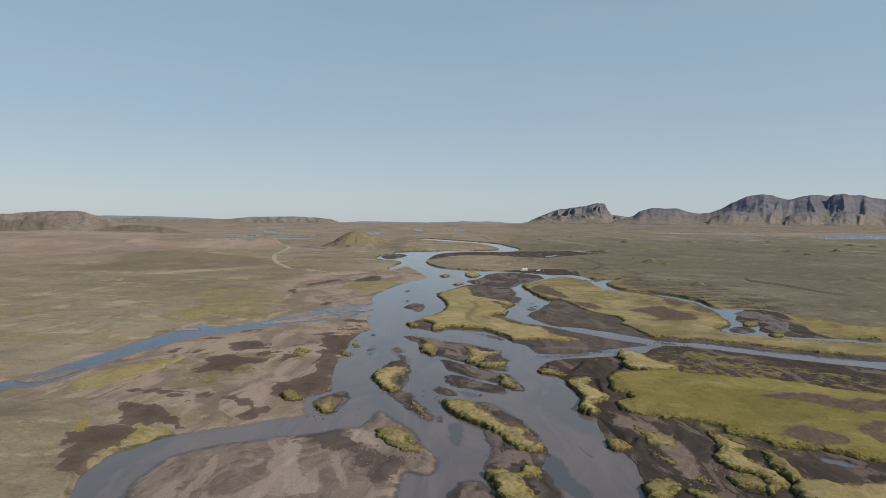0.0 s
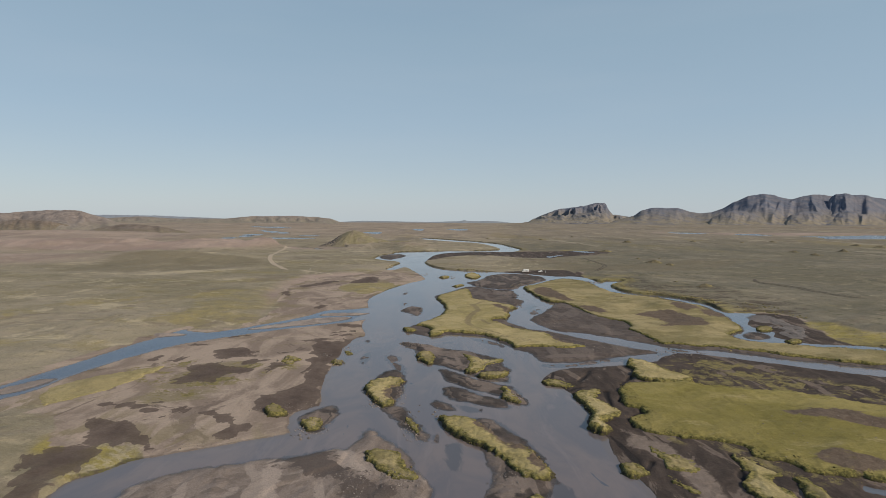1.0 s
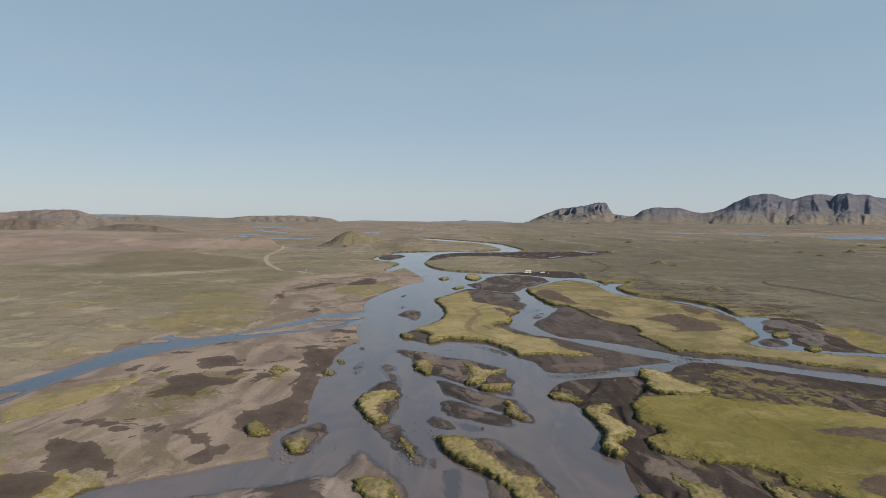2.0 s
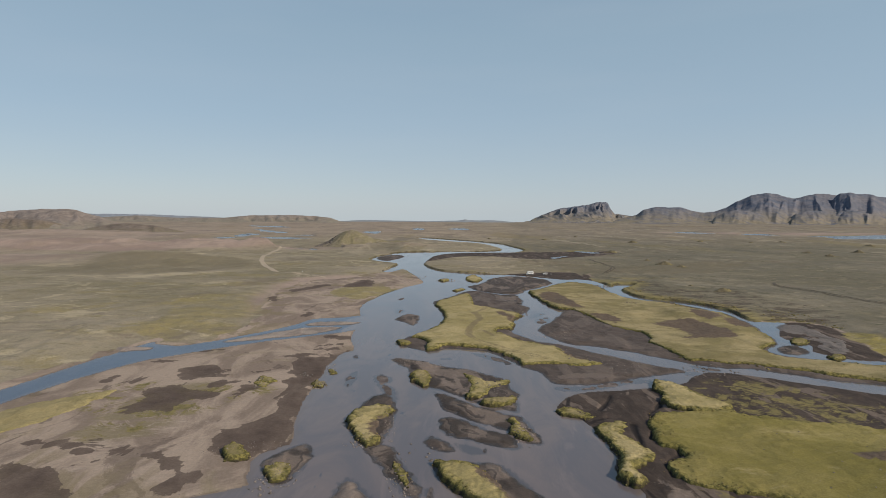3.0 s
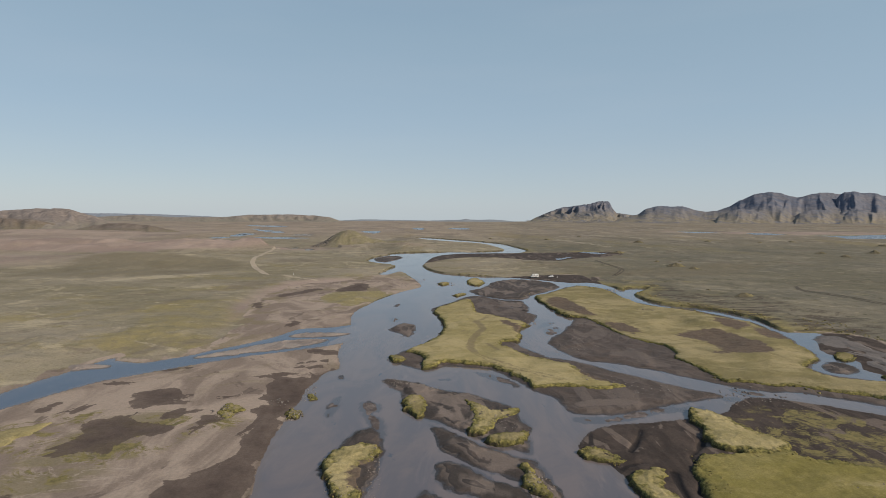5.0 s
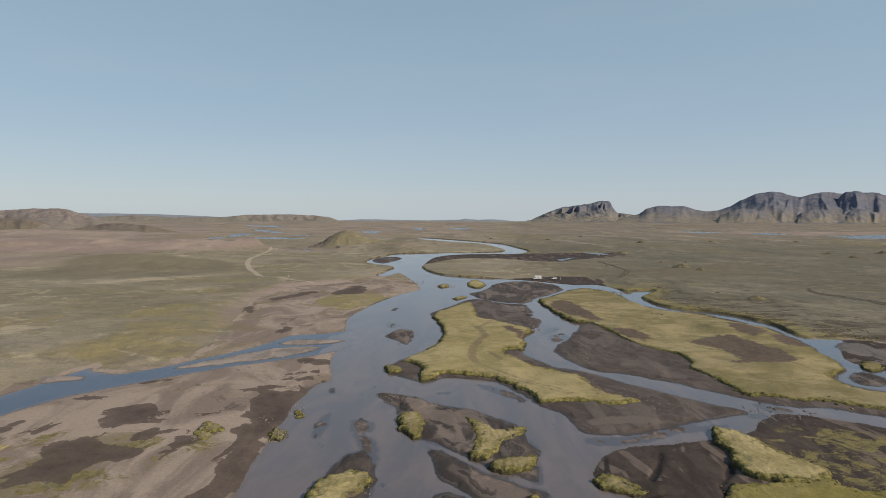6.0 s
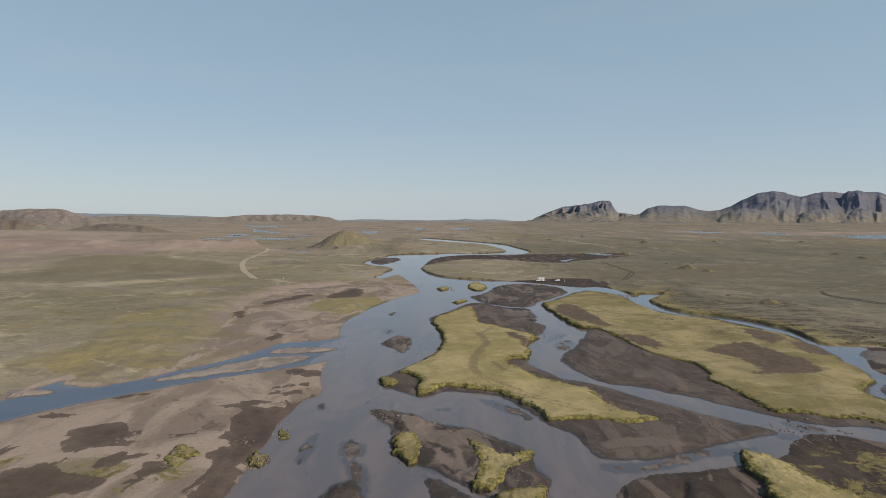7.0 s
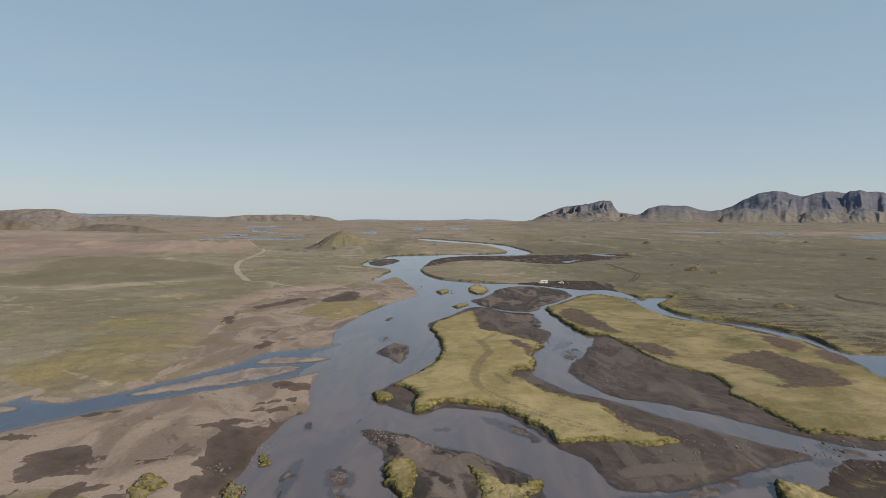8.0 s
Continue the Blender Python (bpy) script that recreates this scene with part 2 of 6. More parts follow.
def turf_material(name, straw, green, fringe=0.9):
    m = Mat(name, 0.95, 0.15)
    a = m.mix(m.step(m.noise(0.04, 9, 0.7, (0.8, 1.2, 1), 0, 0.6), 0.42, 0.58), straw, green)
    a = m.mix(m.step(m.noise(0.018, 6, 0.6, (0.9, 1.1, 1), 0, 0.8), 0.50, 0.62, 0, 0.4), a, tuple(0.74 * c for c in green))
    a = m.mix(m.step(m.noise(0.14, 9, 0.72), 0.50, 0.62, 0, 0.45), a, tuple(0.62 * c for c in green))
    a = m.mix(m.step(m.noise(0.12, 9, 0.72, (0.5, 1.5, 1), -20), 0.56, 0.68, 0, 0.5), a, (0.37, 0.305, 0.165))
    # coarse green tussocks towards the border
    coarse = m.step(m.math("ADD", m.attr("rim"), m.math("MULTIPLY_ADD", m.noise(0.25, 8, 0.72), 7.0, -3.5)), 0.8, 2.4, 1.0, 0.06)
    tuft = m.mix(m.step(m.noise(0.9, 8, 0.75), 0.42, 0.60), (0.066, 0.062, 0.020), (0.225, 0.195, 0.062))
    a = m.mix(m.math("MULTIPLY", coarse, fringe), a, tuft)
    a = m.mix(m.step(m.noise(3.0, 7, 0.75), 0.5, 0.75, 0, 0.3), a, (0.14, 0.118, 0.048))
    soil = m.mix(m.step(m.noise(0.5, 8, 0.7), 0.35, 0.65), (0.100, 0.074, 0.055), (0.140, 0.106, 0.078))
    a = m.mix(m.math("MULTIPLY", edge(m, "bare", 0.16, 6.5, 0.8), m.step(m.noise(0.2, 9, 0.74), 0.32, 0.44, 0.7, 1.0)), a, soil)
    a = m.mix(m.math("MULTIPLY", edge(m, "path", 0.7, 2.2, 0.5), 0.62), a, (0.155, 0.122, 0.078))
    # the cut bank below the turf: dark soil, deepened to carry the bank's shadow
    bank = m.mix(m.step(m.noise(1.2, 7, 0.7), 0.38, 0.62), (0.034, 0.027, 0.022), (0.072, 0.066, 0.024))
    rim = m.math("ADD", m.attr("rim"), m.math("MULTIPLY_ADD", m.noise(0.8, 8, 0.75), 1.6, -0.8))
    a = m.mix(m.step(rim, 0.0, 0.45), bank, a)
    a = m.grain(a, 2.2, 0.84, 1.14)
    m.bump(m.math("ADD", m.noise(2.4, 8, 0.75), m.math("MULTIPLY", m.noise(0.5, 7, 0.65), 1.8)), 0.18, 0.7)
    return m.colour(a)


def bar_material(name, lo, hi, pale, gloss=0.55, lines=0.65):
    m = Mat(name, gloss, 0.4)
    a = m.mix(m.step(m.noise(0.09, 8, 0.66, (1.2, 0.8, 1), 20, 1.2), 0.45, 0.56), lo, hi)
    # strand lines: paler shelves; dark wet feet that also stand in for scarp shade
    tier = m.math("ADD", m.math("MULTIPLY", m.attr("rim"), 0.22), m.math("MULTIPLY_ADD", m.noise(0.05, 2, 0.4, (1.3, 0.6, 1), 20, 0.4), 4.0, -2.0))
    shelf = m.math("FRACT", tier)
    drift = m.step(m.noise(0.05, 5, 0.5, (1.4, 0.6, 1), 24, 1.4), 0.52, 0.565)
    a = m.mix(m.math("MULTIPLY", drift, 0.85), a, pale)
    a = m.mix(m.math("MULTIPLY", m.step(shelf, 0.55, 0.98, 0, 0.55), m.step(m.noise(0.04, 4), 0.42, 0.55)), a, pale)
    a = m.mix(m.math("MULTIPLY", m.step(shelf, 0.20, 0.10, 0, lines), m.step(m.noise(0.05, 3), 0.47, 0.56)), a, (0.030, 0.025, 0.024))
    a = m.mix(m.math("MULTIPLY", edge(m, "pale", 0.25, 3.0, 0.5), 0.9), a, tuple(1.12 * c for c in pale))
    a = m.mix(m.math("MULTIPLY", edge(m, "stain", 0.2, 9.0, 0.8), 0.85), a, (0.070, 0.053, 0.045))
    a = m.mix(m.step(m.noise(1.8, 9, 0.78), 0.56, 0.72, 0, 0.5), a, (0.05, 0.039, 0.034))
    a = m.mix(m.math("MULTIPLY", m.step(m.noise(2.4, 9, 0.78), 0.58, 0.72, 0, 0.6), m.step(m.noise(0.09, 5), 0.46, 0.6)), a, (0.30, 0.25, 0.21))
    rim = m.math("ADD", m.attr("rim"), m.math("MULTIPLY_ADD", m.noise(0.25, 8, 0.66), 2.4, -1.2))
    wet = m.step(rim, 0.0, 1.3)
    a = m.mix(m.math("MULTIPLY_ADD", wet, 0.7, 0.3), (0.045, 0.038, 0.036), a)
    a = m.grain(a, 2.6, 0.80, 1.18)
    m.put(m.b.inputs["Roughness"], m.math("MULTIPLY_ADD", wet, 0.5, 0.4))
    m.bump(m.math("ADD", m.noise(1.8, 8, 0.75), m.math("MULTIPLY", m.noise(0.3, 6, 0.6, (1.3, 0.7, 1), 20), 1.5)), 0.22, 0.6)
    return m.colour(a)


def water_material(name, silt, cold, smooth_rough=0.05, river=True):
    """Silty water: its bed shows dark over shoals, brown along the margins and blue in scour holes."""
    m = Mat(name, 0.1, 0.5)
    m.b.inputs["IOR"].default_value = 1.52
    flow = m.noise(0.03, 7, 0.62, (1.6, 0.6, 1), 10, 1.4)
    a = m.mix(m.step(flow, 0.36, 0.64), silt, cold)
    thread = m.step(m.noise(0.06, 7, 0.6, (2.2, 0.45, 1), 8, 1.2), 0.55, 0.68, 0, 0.4)
    a = m.mix(thread, a, tuple(1.22 * c for c in silt))
    hole = m.step(m.noise(0.085, 4, 0.5, (1.4, 0.7, 1), -10, 0.8), 0.685, 0.72, 0, 0.75)
    a = m.mix(hole, a, (0.055, 0.072, 0.096))
    if river:
        edge_d = m.math("ADD", m.attr("depth"), m.math("MULTIPLY_ADD", m.noise(0.15, 7, 0.65, (1.4, 0.7, 1), 10, 0.8), 5.0, -2.5))
        a = m.mix(m.step(edge_d, 2.4, 0.2, 0, 0.55), a, (0.135, 0.108, 0.094))
        veil = m.math("ADD", m.attr("bed"), m.math("MULTIPLY_ADD", m.noise(0.22, 6, 0.6, (1.6, 0.6, 1), 15, 1.2), 4.0, -2.0))
        a = m.mix(m.step(veil, -0.9, 0.4, 0, 0.78), a, (0.068, 0.066, 0.074))
    m.bump(m.math("ADD", m.noise(2.8, 3, 0.6), m.math("MULTIPLY", m.noise(0.3, 5, 0.6, (1.4, 0.8, 1)), 1.2)), 0.018, 0.6)
    m.put(m.b.inputs["Roughness"], m.step(m.noise(0.04, 6, 0.62, (1.5, 0.6, 1)), 0.4, 0.65, smooth_rough, smooth_rough + 0.07))
    return m.colour(a)


def rock_material(name, lo, hi, green, streak=1.0, scale=1.0):
    m = Mat(name, 0.95, 0.15)
    a = m.mix(m.step(m.noise(0.012 * scale, 8, 0.65), 0.38, 0.62), lo, hi)
    a = m.mix(m.step(m.noise(0.02 * scale, 8, 0.7, (1.6 * streak, 0.22, 0.35)), 0.5, 0.64, 0, 0.55), a, tuple(0.72 * c for c in lo))
    a = m.mix(m.step(m.noise(0.027 * scale, 8, 0.7, (1.8 * streak, 0.16, 0.3), 5), 0.55, 0.66, 0, 0.45), a, tuple(1.2 * c for c in hi))
    a = m.mix(m.math("MULTIPLY", m.attr("moss"), m.step(m.noise(0.015 * scale, 8, 0.7, (1.6, 0.5, 1)), 0.34, 0.54)), a, green)
    a = m.grain(a, 0.06 * scale, 0.78, 1.22, 8)
    m.bump(m.noise(0.05 * scale, 9, 0.72, (1.3, 0.5, 0.6)), 4.0 / scale, 0.6)
    return m.colour(a)


def tuft_material():
    m = Mat("tussock_grass", 0.95, 0.1)
    tint = m.n.new("ShaderNodeNewGeometry").outputs["Random Per Island"]
    a = m.mix(m.step(tint, 0.1, 0.9), (0.10, 0.088, 0.036), (0.26, 0.212, 0.09))
    a = m.mix(m.step(m.noise(2.2, 8, 0.75), 0.5, 0.75, 0, 0.6), a, (0.09, 0.078, 0.032))
    m.bump(m.noise(4.0, 7, 0.75), 0.2, 0.9)
    return m.colour(a)


TUFT = tuft_material()
GROUND = ground_material()
TURF = turf_material("island_turf", (0.370, 0.305, 0.158), (0.290, 0.242, 0.110))
MEADOW = turf_material("meadow_turf", (0.268, 0.224, 0.082), (0.208, 0.178, 0.054))
ROUGH = turf_material("rough_turf", (0.295, 0.242, 0.125), (0.190, 0.160, 0.076))
BLEACHED = turf_material("bleached_turf", (0.320, 0.263, 0.142), (0.212, 0.178, 0.085))
STRAW = turf_material("straw_turf", (0.330, 0.272, 0.142), (0.285, 0.238, 0.118), 0.22)
BAR = bar_material("wet_sand", (0.042, 0.033, 0.028), (0.068, 0.052, 0.044), (0.160, 0.126, 0.105))
BROWN_BAR = bar_material("brown_flank", (0.062, 0.047, 0.039), (0.086, 0.065, 0.054), (0.120, 0.094, 0.079), 0.55, 0.3)
GREY_BAR = bar_material("grey_gravel", (0.105, 0.092, 0.084), (0.135, 0.116, 0.105), (0.155, 0.134, 0.120), 0.55, 0.15)
FLAT = bar_material("damp_gravel", (0.146, 0.115, 0.095), (0.200, 0.159, 0.133), (0.275, 0.224, 0.188), 0.55, 0.12)
SILT = bar_material("dry_silt", (0.20, 0.165, 0.143), (0.26, 0.213, 0.182), (0.28, 0.235, 0.20), 0.55, 0.1)
SHOAL = bar_material("drowned_gravel", (0.092, 0.074, 0.068), (0.125, 0.101, 0.092), (0.155, 0.128, 0.116), 0.3)
WATER = water_material("silty_water", (0.162, 0.131, 0.124), (0.117, 0.104, 0.111))
CLEAR = water_material("clear_water", (0.066, 0.074, 0.104), (0.044, 0.056, 0.090), 0.10)
POND = water_material("pond_water", (0.105, 0.108, 0.120), (0.085, 0.092, 0.110), 0.22, False)
BRIGHT = water_material("bright_creek_water", (0.125, 0.120, 0.130), (0.085, 0.095, 0.120), 0.03)


# ---- shaping ----
def fbm(x, y, scale, octaves=4, seed=0):
    """Value noise of the plan, about -1 to 1."""
    x, y = np.asarray(x, float), np.asarray(y, float)
    out, amp, total = np.zeros_like(x), 1.0, 0.0
    for o in range(octaves):
        u, v = x / scale + 17.3 * o + seed, y / scale - 9.1 * o + 2.7 * seed
        iu, iv = np.floor(u).astype(np.int64), np.floor(v).astype(np.int64)
        fu, fv = u - iu, v - iv
        fu, fv = fu * fu * (3 - 2 * fu), fv * fv * (3 - 2 * fv)

        def corner(a, b):
            h = (a * 374761393 + b * 668265263 + (seed + 31 * o) * 144665) & 0xFFFFFFFF
            h = ((h ^ (h >> 13)) * 1274126177) & 0xFFFFFFFF
            return ((h ^ (h >> 16)) & 0xFFFF) / 32767.5 - 1

        top = corner(iu, iv) * (1 - fu) + corner(iu + 1, iv) * fu
        low = corner(iu, iv + 1) * (1 - fu) + corner(iu + 1, iv + 1) * fu
        out += amp * (top * (1 - fv) + low * fv)
        total += amp
        amp *= 0.5
        scale *= 0.5
    return out / total * 1.4


def smooth(x, a, b):
    t = np.clip((x - a) / (b - a), 0, 1)
    return t * t * (3 - 2 * t)


def rounded(points, steps=4):
    """A closed course through the points, with rounded corners."""
    p = np.array(points, float)
    a, b, c, d = np.roll(p, 1, 0), p, np.roll(p, -1, 0), np.roll(p, -2, 0)
    out = []
    for i in range(len(p)):
        for k in range(steps):
            t = k / steps
            out.append(0.5 * (2 * b[i] + (c[i] - a[i]) * t + (2 * a[i] - 5 * b[i] + 4 * c[i] - d[i]) * t * t + (3 * b[i] - a[i] - 3 * c[i] + d[i]) * t ** 3))
    return np.array(out)


def inside(x, y, course, reach):
    """Metres to the course's edge, positive inside; -reach far from it."""
    out = np.full(x.shape, -float(reach))
    lo, hi = course.min(0) - reach, course.max(0) + reach
    near = (x > lo[0]) & (x < hi[0]) & (y > lo[1]) & (y < hi[1])
    px, py = x[near], y[near]
    best, odd = np.full(px.shape, 1e12), np.zeros(px.shape, bool)
    for (ax, ay), (bx, by) in zip(course, np.roll(course, -1, 0)):
        dx, dy = bx - ax, by - ay
        t = np.clip(((px - ax) * dx + (py - ay) * dy) / (dx * dx + dy * dy + 1e-9), 0, 1)
        best = np.minimum(best, (ax + t * dx - px) ** 2 + (ay + t * dy - py) ** 2)
        if ay != by:
            odd ^= ((ay > py) != (by > py)) & (px < (py - ay) / dy * dx + ax)
    d = np.sqrt(best)
    out[near] = np.clip(np.where(odd, d, -d), -reach, None)
    return out


def along(x, y, line, reach):
    """Metres from an open line, at most reach."""
    out = np.full(x.shape, float(reach))
    line = np.array(line, float)
    for (ax, ay), (bx, by) in zip(line[:-1], line[1:]):
        near = (x > min(ax, bx) - reach) & (x < max(ax, bx) + reach) & (y > min(ay, by) - reach) & (y < max(ay, by) + reach)
        px, py = x[near], y[near]
        dx, dy = bx - ax, by - ay
        t = np.clip(((px - ax) * dx + (py - ay) * dy) / (dx * dx + dy * dy), 0, 1)
        out[near] = np.minimum(out[near], np.hypot(ax + t * dx - px, ay + t * dy - py))
    return out


def sheet(name, co, quads, material, **fields):
    """A smooth mesh from grid arrays, with fields stored on its points."""
    me = bpy.data.meshes.new(name)
    me.vertices.add(len(co))
    me.vertices.foreach_set("co", np.ascontiguousarray(co, np.float32).ravel())
    me.loops.add(quads.size)
    me.loops.foreach_set("vertex_index", np.ascontiguousarray(quads, np.int32).ravel())
    me.polygons.add(len(quads))
    me.polygons.foreach_set("loop_start", np.arange(0, quads.size, quads.shape[1], dtype=np.int32))
    me.polygons.foreach_set("use_smooth", np.ones(len(quads), bool))
    me.update(calc_edges=True)
    for key, v in fields.items():
        me.attributes.new(key, "FLOAT", "POINT").data.foreach_set("value", np.ascontiguousarray(v, np.float32))
    me.materials.append(material)
    return new(name, me)


def grid_quads(nx, ny):
    i = np.arange(nx * ny).reshape(ny, nx)
    return np.stack([i[:-1, :-1], i[:-1, 1:], i[1:, 1:], i[1:, :-1]], -1).reshape(-1, 4)


def trimmed(co, quads, keep, *fields):
    """Only the quads kept, with their points renumbered."""
    quads = quads[keep]
    used, back = np.unique(quads, return_inverse=True)
    return (co[used], back.reshape(-1, 4), *[f[used] for f in fields])


BALL = bmesh.new()
bmesh.ops.create_icosphere(BALL, subdivisions=2, radius=1)
BALL_V = np.array([v.co[:] for v in BALL.verts])
BALL_F = np.array([[v.index for v in f.verts] for f in BALL.faces])
BALL.free()


def lumps(name, spots, sizes, squash, material, seed, jag=0.35):
    """Many small uneven lumps at the spots (x, y, z), in one mesh."""
    rng = np.random.default_rng(seed)
    n = len(spots)
    shape = BALL_V[None] * (1 + jag * rng.uniform(-1, 1, (n, len(BALL_V), 1)))
    turn = rng.uniform(0, 6.28, n)
    c, s = np.cos(turn)[:, None], np.sin(turn)[:, None]
    wide = sizes[:, None] * rng.uniform(0.7, 1.4, (n, 1))
    vx, vy, vz = shape[..., 0] * wide, shape[..., 1] * sizes[:, None], shape[..., 2] * sizes[:, None] * squash
    co = np.stack([vx * c - vy * s, vx * s + vy * c, vz], -1) + np.asarray(spots)[:, None]
    faces = (BALL_F[None] + (np.arange(n) * len(BALL_V))[:, None, None]).reshape(-1, 3)
    return sheet(name, co.reshape(-1, 3), faces, material)


def part(name, bm, material, parent=None, label="", bevel=0.0):
    if bevel:
        bmesh.ops.bevel(bm, geom=bm.edges[:], offset=bevel, segments=2, affect="EDGES", profile=0.6)
    me = bpy.data.meshes.new(name)
    bm.normal_update()
    bm.to_mesh(me)
    bm.free()
    me.materials.append(material)
    ob = new(name, me)
    ob.parent = parent
    return tagged(ob, label) if label else ob


# ---- plan ----
# Courses of the waterline, in metres of the plan.
RIVER = [(-58, 1211), (-33, 1213), (17, 1155), (67, 1087), (102, 1026), (115, 947), (125, 869), (106, 821), (49, 809), (12, 791), (-10, 751), (-18, 686), (-20, 632), (-12, 597), (-0, 573), (19, 559), (42, 549), (64, 540), (80, 531), (106, 511), (123, 512), (132, 498), (137, 471), (145, 481), (159, 481), (151, 467), (138, 450), (137, 435), (138.5, 419), (147.5, 404.5), (159, 397.5), (168, 386.5), (173.5, 373), (175.5, 363.5), (172.5, 337.5), (178, 332), (187.5, 330.5), (180.5, 317), (172, 310), (165, 298)]
RIVER += [(165, 287.5), (168.5, 280.5), (162, 271), (164, 264.5), (170, 257.5), (187, 254), (210.5, 250), (286.5, 239), (328, 232), (235, 165), (213.5, 177), (171.5, 203), (144.5, 217.5), (127, 229), (113.5, 236.5), (102, 239.5), (92, 233), (84, 225.5), (62.5, 218.5), (46.5, 215), (39.5, 207.5), (37, 200.5), (42, 193), (44, 185), (45.5, 177), (45, 169), (42, 162), (45.5, 154), (44, 147), (43.5, 139), (45, 132), (46, 124.5), (45, 116.5), (44, 109), (39, 94), (32.5, 69.5), (36, 20), (28, -120), (10, -320), (-90, -320)]
RIVER += [(-78, -120), (-70, 20), (-72, 69), (-74, 93), (-78, 107.5), (-80.5, 114), (-81.5, 118), (-82, 123.5), (-81.5, 128.5), (-76.5, 132.5), (-73.5, 137.5), (-67.5, 141), (-60, 144), (-46.5, 151.5), (-40.5, 154), (-41.5, 157), (-43, 163), (-43, 168), (-39, 173.5), (-37, 176.5), (-40, 192.5), (-41.5, 209), (-42, 228.5), (-42, 249), (-39.5, 263), (-36.5, 268), (-40.5, 287), (-42, 304), (-39.5, 316), (-39, 330), (-45, 344.5), (-48, 361), (-49, 378), (-46, 398.5), (-39, 425), (-28, 456), (-16, 481), (-18, 505), (-28, 547), (-39, 576)]
RIVER += [(-51, 560), (-58, 567), (-53, 604), (-50, 636), (-74, 661), (-87, 689), (-84, 734), (-72, 771), (-61, 804), (-2, 824), (59, 837), (91, 867), (84, 945), (63, 1024), (5, 1083), (-44, 1151)]
TRIBUTARY = [(-33, 344.5), (-42.5, 344.5), (-54.5, 337.5), (-68.5, 333), (-74, 321), (-79, 312.5), (-85.5, 302.5), (-94, 292.5), (-100.5, 283.5), (-107.5, 277.5), (-114.5, 272.5), (-125.5, 275.5), (-131.5, 272), (-149, 191), (-153.5, 182), (-181, 154.5), (-165, 140), (-147, 174), (-139, 178), (-134.5, 188), (-134, 197), (-133, 205), (-129, 221), (-124, 234.5), (-114.5, 252), (-83.5, 279), (-69, 288), (-56.5, 295.5), (-46.5, 302.5), (-36.5, 314), (-29, 320)]
PONDS = []
PONDS.append([(-740, 2074), (-658, 2016), (-570, 1962), (-527, 1812), (-597, 1859), (-689, 1947)])
PONDS.append([(-553, 1634), (-554, 1693), (-491, 1559), (-462, 1524), (-455, 1444), (-488, 1486)])
PONDS.append([(-482, 1292), (-462, 1310), (-440, 1240), (-452, 1222), (-470, 1238)])
PONDS.append([(-415, 1185), (-368, 1203), (-272, 1175), (-310, 1145), (-385, 1152)])
PONDS.append([(-248, 898), (-224, 896), (-192, 865), (-195, 848), (-229, 874)])
PONDS.append([(-222, 1505), (-214, 1560), (-180, 1545), (-168, 1449), (-176, 1400), (-199, 1445)])
PONDS.append([(-105, 1827), (-66, 1831), (-63, 1687), (-90, 1714)])
PONDS.append([(15, 1815), (62, 1873), (85, 1773), (49, 1722)])
PONDS.append([(915, 1414), (1082, 1471), (1234, 1520), (1430, 1500), (1230, 1330), (951, 1267), (925, 1287), (917, 1343)])
PONDS.append([(93, 127.5), (96, 127), (99, 124.5), (100.5, 123), (96.5, 123), (93, 125)])
PONDS.append([(197, 844), (212, 849), (227, 818), (213, 805), (203, 826)])
PONDS.append([(142, 730), (166, 759), (157, 738), (143, 717)])
PONDS.append([(-493, 1319), (-489, 1376), (-447, 1351), (-446, 1297)])
PONDS.append([(-455, 1474), (-443, 1509), (-407, 1445), (-421, 1412)])
PONDS.append([(-354, 1305), (-330, 1333), (-301, 1309), (-322, 1282)])
PONDS.append([(-482, 1158), (-476, 1200), (-442, 1181), (-452, 1140)])
PONDS.append([(693, 1652), (759, 1633), (763, 1559), (688, 1560)])
PONDS.append([(838, 1546), (900, 1564), (898, 1472), (845, 1448), (815, 1475)])

# Ground cover: bare sand, green flats and damp dark patches.
SAND_WEST = [(3, 476), (-28, 539), (-56, 560), (-79, 517), (-104, 493), (-118, 463), (-117.5, 402.5), (-102.5, 338.5), (-101, 301.5), (-106.5, 281.5), (-111, 270), (-127, 271), (-134, 259), (-143.5, 241.5), (-146, 215), (-152.5, 196), (-158.5, 187.5), (-188, 160.5), (-160, 136), (-140.5, 166), (-129.5, 166), (-125, 171), (-108.5, 158.5), (-95.5, 148.5), (-89.5, 145.5), (-75.5, 144), (-71.5, 138.5), (-65, 132.5), (-53.5, 129), (-39, 93), (-14.5, 93), (-21, 210.5), (-16, 341.5)]
SAND_EAST = [(35, 220), (90, 242.5), (136, 245.5), (181, 214.5), (228, 189.5), (87.5, 70), (21.5, 69.5), (31, 130), (25, 196)]
SAND_NORTH = [(-27, 655), (-25, 734), (13, 823), (65, 817), (117, 819), (245, 844), (242, 792), (162, 729), (124, 690), (77, 732), (25, 736), (-4, 696)]
SAND_VAN = [(43, 514), (50, 538), (70, 549), (105, 564), (132, 558), (137, 528), (123, 489), (88, 488), (67, 506)]
CREEK_SAND = [(181.5, 329), (200.5, 326), (202, 306.5), (188.5, 268), (189.5, 247), (161.5, 244), (148.5, 258.5), (155.5, 292.5)]
GREEN_A = [(-83, 439), (-76, 456), (-58, 458), (-41, 457), (-39, 429), (-46, 408.5), (-53.5, 399), (-66.5, 401.5), (-78, 421)]
